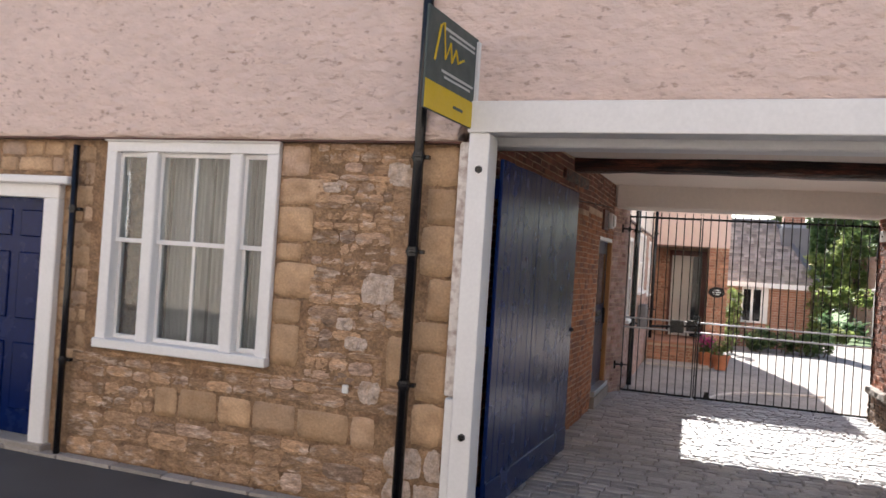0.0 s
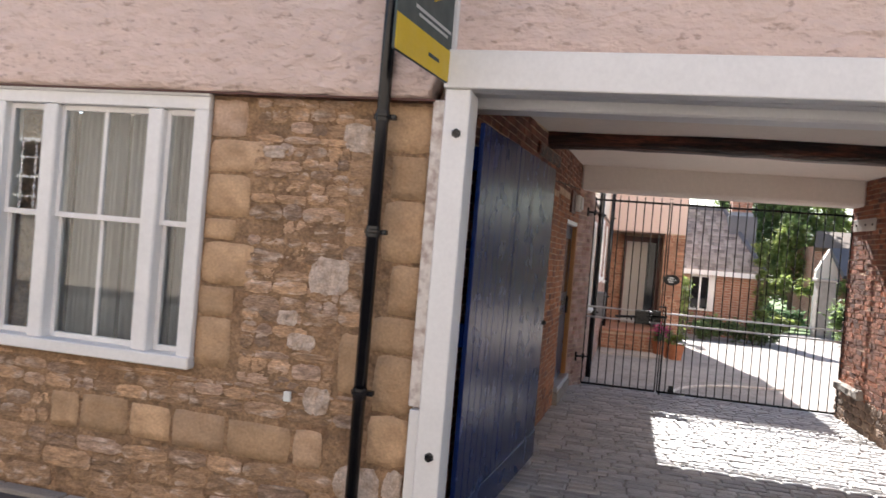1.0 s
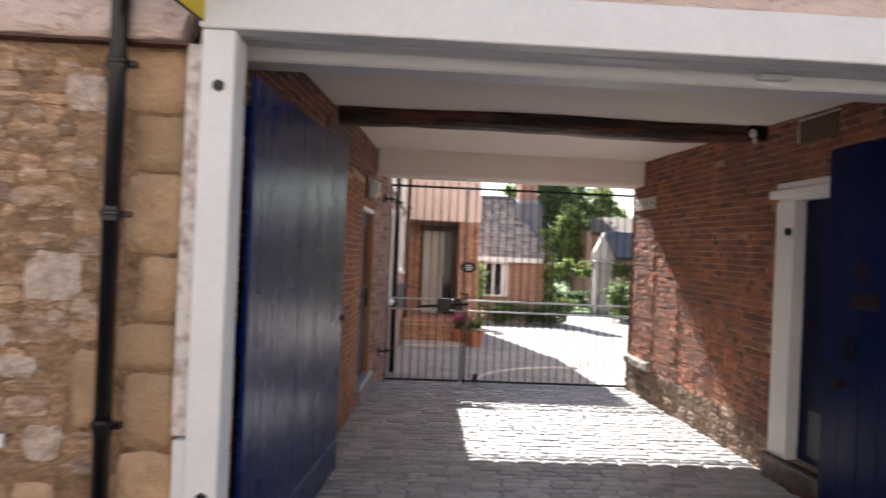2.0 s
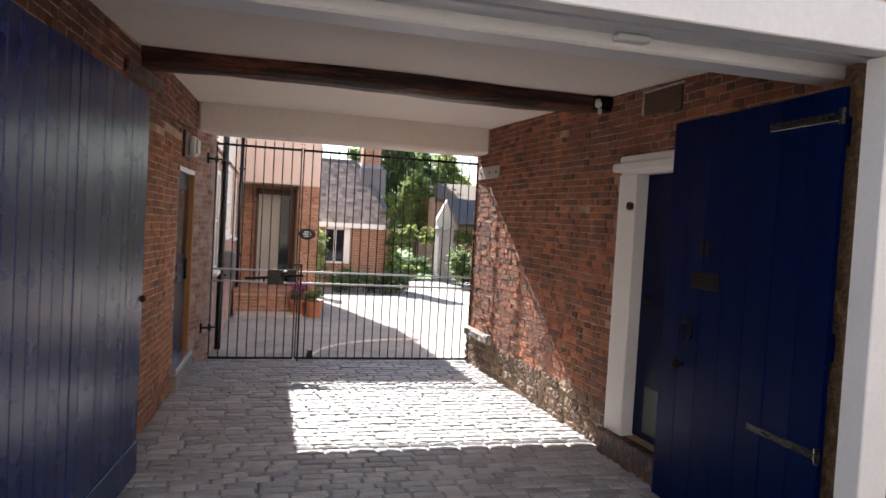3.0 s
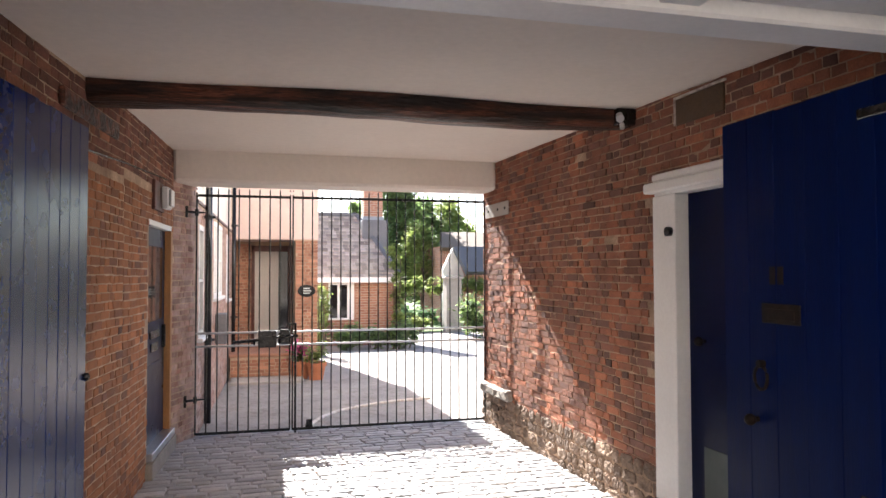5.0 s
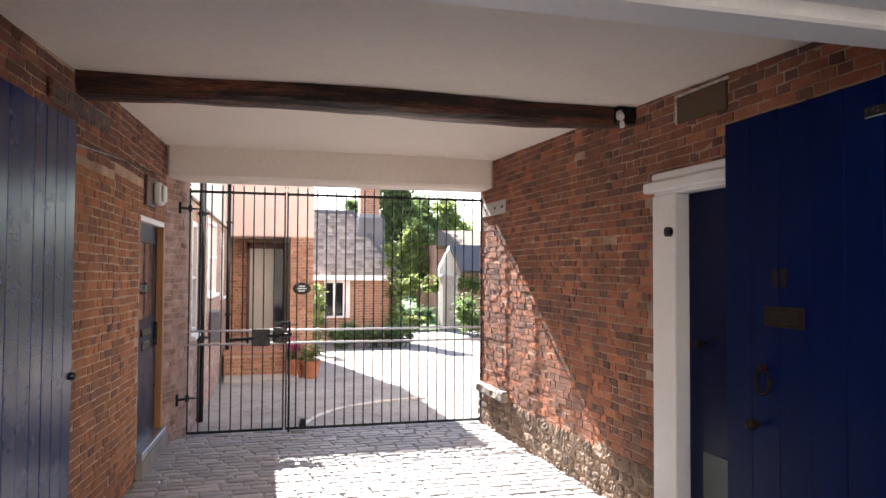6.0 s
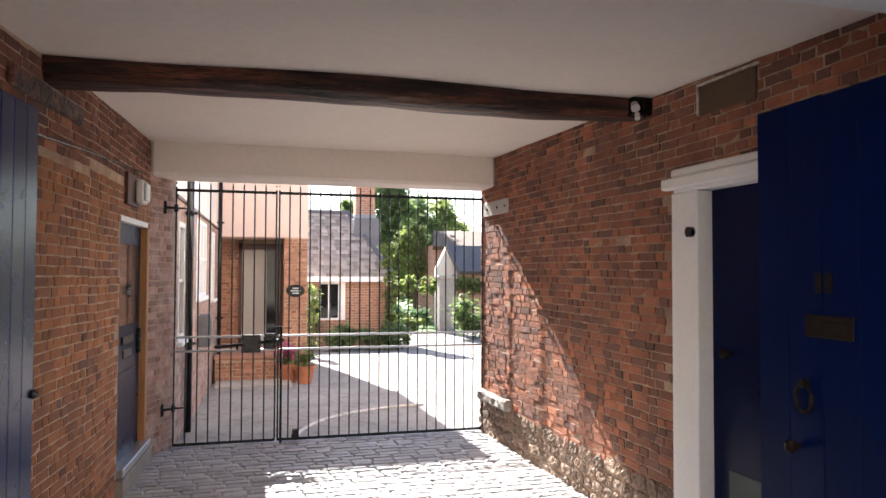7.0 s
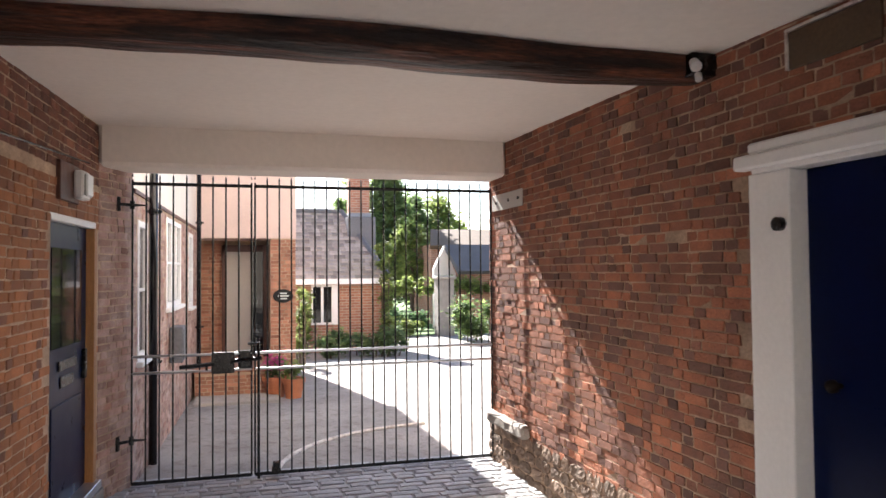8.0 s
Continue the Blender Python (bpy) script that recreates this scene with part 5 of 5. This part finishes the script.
def far_house():
    g = -0.38
    h = thing("far_house", (9.0, 33.0, g), "far brick house with a dark slate roof and pale gable", "house")
    v = [(7.9, 32.0, g), (8.75, 32.0, g), (8.75, 32.0, 1.7), (8.33, 32.0, 2.78), (7.9, 32.0, 1.9)]
    v += [(x, 32.3, z) for x, y, z in v]
    at_world(shell("gable_wall", v, [(0, 1, 2, 3, 4), (9, 8, 7, 6, 5), (0, 5, 6, 1), (1, 6, 7, 2), (2, 7, 8, 3), (3, 8, 9, 4), (4, 9, 5, 0)], M_CREAM), h)["label"] = "pale rendered gable"
    v = [(8.3, 31.9, 2.82), (13.5, 31.9, 2.82), (13.5, 31.2, 1.8), (8.66, 31.2, 1.8)]
    v += [(x, y + 0.2, z - 0.12) for x, y, z in v]
    at_world(shell("lower_roof", v, [(0, 3, 2, 1), (4, 5, 6, 7), (0, 1, 5, 4), (1, 2, 6, 5), (2, 3, 7, 6), (3, 0, 4, 7)], M_SLATE), h)["label"] = "dark slate roof"
    wblock("front_wall", (8.75, 13.5, 31.7, 32.0, g, 1.8), M_FARBRICK, h)
    wblock("rear_wall", (8.3, 13.5, 34.0, 38.0, g, 2.9), M_FARBRICK, h)
    v = [(8.2, 33.7, 2.85), (13.8, 33.7, 2.85), (13.8, 36.0, 3.65), (8.8, 36.0, 3.65)]
    v += [(x, y + 0.1, z - 0.15) for x, y, z in v]
    at_world(shell("upper_roof", v, [(0, 1, 2, 3), (7, 6, 5, 4), (0, 4, 5, 1), (1, 5, 6, 2), (2, 6, 7, 3), (3, 7, 4, 0)], M_BROWNBOARD), h)["label"] = "brown tiled roof"


far_house()
gp = thing("gate_pillar", (7.45, 29.0, -0.38), "pale stone gate pillar at the drive", "pillar")
block("shaft", (-0.28, 0.28, -0.28, 0.28, -0.05, 1.9), M_KERB, gp, bevel=0.02)
block("cap", (-0.34, 0.34, -0.34, 0.34, 1.9, 2.02), M_KERB, gp, bevel=0.03)


# ---- stones of the street front ----
def stone(x0, x1, z0, z1, rough, depth, material, r):
    v, f = lump(x0 - FX, x1 - FX, z0, z1, 0.004, depth, rough, r)
    shell("stone", v, f, material, wall_front, smooth=rough < 0.08)


def lay_stones(x0, x1, z0, z1, hmin, hmax, wmin, wmax, rough, depth, material, gap, seed, skip=0.0):
    r = random.Random(seed)
    z = z0
    while z < z1 - hmin * 0.5:
        h = min(r.uniform(hmin, hmax), z1 - z)
        x = x0
        while x < x1 - 0.02:
            w = r.uniform(wmin, wmax)
            e = x + w
            if x1 - e < wmin * 0.6:
                e = x1
            if r.random() >= skip:
                dz = r.uniform(-0.012, 0.012) if rough > 0.08 else 0
                stone(x + gap / 2, e - gap / 2, z + gap / 2 + dz, z + h - gap / 2 + dz, rough, depth * r.uniform(0.5, 1.2), material, r)
            x = e
        z += h


# dressed blocks beside the window, beside the pipe, and the coursed row under the window
def quoins(x0, wide, z0, z1, heights, depth, seed, left=True):
    """A column of dressed blocks, one above the other, of changing width."""
    r = random.Random(seed)
    z, i = z0, 0
    while z < z1 - 0.1:
        h = heights[i % len(heights)]
        e = min(z + h, z1)
        w = wide[i % len(wide)] * r.uniform(0.94, 1.06)
        stone(x0 if left else x0 - w, x0 + w if left else x0, z + 0.009, e - 0.009, 0.04, depth, M_ASHLAR, r)
        z, i = e, i + 1


quoins(-2.15, (0.24, 0.22, 0.34, 0.20, 0.30, 0.42), 0.93, 2.565, (0.31, 0.19, 0.27, 0.14, 0.27, 0.21, 0.24), 0.018, 31)
quoins(-0.770, (0.25, 0.225, 0.26, 0.19), 0.50, 2.565, (0.30, 0.34, 0.22, 0.30, 0.36, 0.26), 0.018, 32, left=False)
quoins(-1.05, (0.17, 0.14, 0.10), 0.88, 1.24, (0.36,), 0.018, 33, left=False)
r = random.Random(34)
x = -3.15
for w in (0.22, 0.36, 0.30, 0.37, 0.43, 0.2):
    stone(x + 0.012, x + w - 0.012, 0.435 + r.uniform(-0.01, 0.01), 0.655 + r.uniform(-0.015, 0.01), 0.03, 0.018, M_ASHLAR, r)
    x += w
# rubble
lay_stones(-1.86, -1.25, 0.86, 2.565, 0.045, 0.10, 0.08, 0.26, 0.13, 0.017, M_STONE, 0.006, 35, 0.08)
lay_stones(-1.25, -1.04, 1.26, 2.565, 0.06, 0.17, 0.08, 0.21, 0.10, 0.017, M_STONE, 0.008, 36, 0.1)
lay_stones(-3.98, -1.04, 0.675, 0.87, 0.06, 0.10, 0.10, 0.30, 0.12, 0.016, M_STONE, 0.008, 37, 0.05)
lay_stones(-3.98, -1.2, 0.03, 0.425, 0.10, 0.17, 0.14, 0.40, 0.09, 0.018, M_STONE, 0.010, 38, 0.02)
lay_stones(-3.98, -3.16, 0.43, 0.665, 0.09, 0.13, 0.10, 0.26, 0.10, 0.018, M_STONE, 0.010, 39)
lay_stones(-4.17, -3.87, 0.70, 2.565, 0.12, 0.24, 0.12, 0.30, 0.06, 0.014, M_ASHLAR, 0.02, 40)
lay_stones(-1.2, -0.77, 0.03, 0.49, 0.2, 0.26, 0.2, 0.3, 0.09, 0.02, M_PALESTONE, 0.02, 41)
lay_stones(-4.9, -4.2, 2.30, 2.565, 0.12, 0.14, 0.2, 0.4, 0.06, 0.014, M_ASHLAR, 0.02, 42)
# a few large pale stones set in the rubble
for x0_, x1_, z0_, z1_ in ((-1.44, -1.20, 1.44, 1.66), (-1.62, -1.50, 1.24, 1.33), (-1.55, -1.38, 1.10, 1.20), (-1.80, -1.66, 2.22, 2.29), (-1.42, -1.26, 0.74, 0.90), (-1.30, -1.10, 2.28, 2.44)):
    stone(x0_, x1_, z0_, z1_, 0.10, 0.024, M_PALESTONE, r)
marker = block("wall_marker", (-1.535, -1.49, 5.79, 5.81, 0.80, 0.86), M_PLASTIC, bevel=0.004)
tagged(marker, "small white plastic marker on the rubble wall", "marker")

# smeared mortar face, from which the stones stand out unevenly
mv, mf, at_ = [], [], {}
for j in range(87):
    for i in range(116):
        x, z = -4.20 + 0.03 * i, 0.0 + 0.03 * j
        x, z = min(x, -0.762), min(z, 2.575)
        inside = F_WIN[0] - 0.005 < x < F_WIN[1] + 0.005 and F_WIN[2] - 0.005 < z < F_WIN[3] + 0.02
        in_door = x < F_DOOR[1] + 0.06 and z < F_DOOR[3] + 0.12
        if inside or in_door:
            continue
        d = 0.004 + 0.006 * noise.noise((x * 7, z * 9, 3)) + 0.005 * noise.noise((x * 21, z * 25, 8))
        at_[i, j] = len(mv)
        mv.append((x - FX, -max(0.002, d), z))
for (i, j), k in at_.items():
    q = [at_.get(p) for p in ((i, j), (i + 1, j), (i + 1, j + 1), (i, j + 1))]
    if None not in q:
        mf.append(tuple(q))
shell("mortar_face", mv, mf, M_MORTAR, wall_front, smooth=True)

# ---- brickwork of the passage and yard ----
lay_bricks(wall_left_front, mL0, nL0, -0.02, 2.42, [], lambda u, z: 2.2 < u and z > 0.4, M_BRICKL, 3, burnt=0.05)
# darker red-brown bricks for the courses above about 2.45 m
lay_bricks(wall_left_front, mL0, nL0, 2.44, 2.95, [], lambda u, z: 1.5 < u, M_BRICKUPPER, 13, burnt=0.2)
lay_bricks(wall_left, mL, nL, 2.50, 2.98, [], lambda u, z: True, M_BRICKUPPER, 14, burnt=0.2)
lay_bricks(wall_left, mL, nL, -0.02, 2.48, [(L_DOOR[0], L_DOOR[1], 0.0, L_DOOR[3])], lambda u, z: z > 0.2, M_BRICKL, 4, burnt=0.05)
lay_bricks(wall_right, mR, nR, 0.34, 3.0, [(R_DOOR[0] - 0.11, R_DOOR[1] + 0.14, 0.0, R_DOOR[3] + 0.08)], lambda u, z: 2.0 < u < 3.7 and 0.3 < z < 2.6, M_BRICK, 5, proud=0.005, uneven=0.004, burnt=0.4)
lay_bricks(pier, mP, nP, -0.02, 2.98, [], lambda u, z: True, M_BRICKPALE, 7)
lay_bricks(range_wall, mY, nY, -0.1, 2.5, R_WINS, lambda u, z: False, M_BRICKPALE, 9)
for nm, a, b, z0, z1 in (("pier_brick", (1.325, 18.0), (1.738, 18.0), -0.15, 2.36), ("porch_brick", (0.14, 18.995), (0.50, 18.995), 0.3, 2.36), ("step_brick", (0.17, 17.015), (1.29, 17.015), -0.13, 0.26)):
    m_, n_ = along(a, b)
    holder = steps if nm == "step_brick" else house
    e = new(nm)
    e.matrix_world = m_
    rest = lay_bricks(e, m_, n_, z0, z1, [], lambda u, z: False, M_BRICKC, 12)
    rest.parent = None
    rest.matrix_world = m_
    bpy.data.objects.remove(e)
    at_world(rest, holder)
    rest.matrix_basis = m_

# rubble foot of the right wall
r = random.Random(51)
z = -0.02
while z < 0.32:
    h = r.uniform(0.07, 0.12)
    u = -r.uniform(0, 0.08)
    while u < 3.62:
        w = r.uniform(0.1, 0.26)
        v, f = lump(u + 0.01, min(u + w, 3.66) - 0.01, z + 0.008, z + h - 0.004, 0.004, r.uniform(0.010, 0.022), 0.12, r)
        shell("stone", v, f, M_FOOT, wall_right, smooth=False)
        u += w
    z += h

# ---- setts ----
r = random.Random(61)
sv, sf, made = [], [], 0
kinds = []
for k in range(6):
    q = random.Random(k)
    base = [(0, 0, -0.03), (1, 0, -0.03), (1, 1, -0.03), (0, 1, -0.03)]
    top = [(0.05 + q.uniform(-0.02, 0.02), 0.09 + q.uniform(-0.03, 0.03), 0.0), (0.95 + q.uniform(-0.02, 0.02), 0.09 + q.uniform(-0.03, 0.03), q.uniform(-0.004, 0.003)), (0.95 + q.uniform(-0.02, 0.02), 0.91 + q.uniform(-0.03, 0.03), q.uniform(-0.004, 0.003)), (0.05 + q.uniform(-0.02, 0.02), 0.91, q.uniform(-0.004, 0.003))]
    mid = [(0.0, 0.0, -0.014), (1.0, 0.0, -0.014), (1.0, 1.0, -0.014), (0.0, 1.0, -0.014)]
    me = bpy.data.meshes.new("sett")
    me.from_pydata(base + mid + top + [(0.5, 0.5, 0.007)], [], [(0, 1, 5, 4), (1, 2, 6, 5), (2, 3, 7, 6), (3, 0, 4, 7), (4, 5, 9, 8), (5, 6, 10, 9), (6, 7, 11, 10), (7, 4, 8, 11), (8, 9, 12), (9, 10, 12), (10, 11, 12), (11, 8, 12)])
    me.materials.append(M_SETT)
    kinds.append(me)
y = 5.76
while y < 12.2:
    d = r.uniform(0.095, 0.118)
    x = left_x(y) + 0.03 + r.uniform(-0.1, 0)
    while x < right_x(y) - 0.04:
        w = r.uniform(0.15, 0.27)
        me = r.choice(kinds)
        dz = r.uniform(-0.004, 0.004)
        if 8.2 < y < 11.4 and made < 300:
            ob = new("sett", me)
            ob.parent, ob.location, ob.scale = passage_floor, (x, y, dz), (w - 0.012, d - 0.012, 1)
            made += 1
        else:
            k = len(sv)
            sv += [(x + v.co.x * (w - 0.012), y + v.co.y * (d - 0.012), v.co.z + dz) for v in me.vertices]
            sf += [tuple(i + k for i in p.vertices) for p in me.polygons]
        x += w
    y += d
shell("setts", sv, sf, M_SETT, passage_floor)["kind"] = "stuff"

# cable along the left wall
cable = thing("wall_cable", (0, 0, 0), "thin dark cable clipped along the brick wall", "cable")
bm = bmesh.new()
tube(bm, [(left_x(y) + 0.014, y, 2.47 + 0.055 * (y - 8.4)) for y in (6.4, 7.4, 8.4, 9.6, 10.4, 11.3)], 0.007, 6)
part("wire", bm, M_IRON, cable)
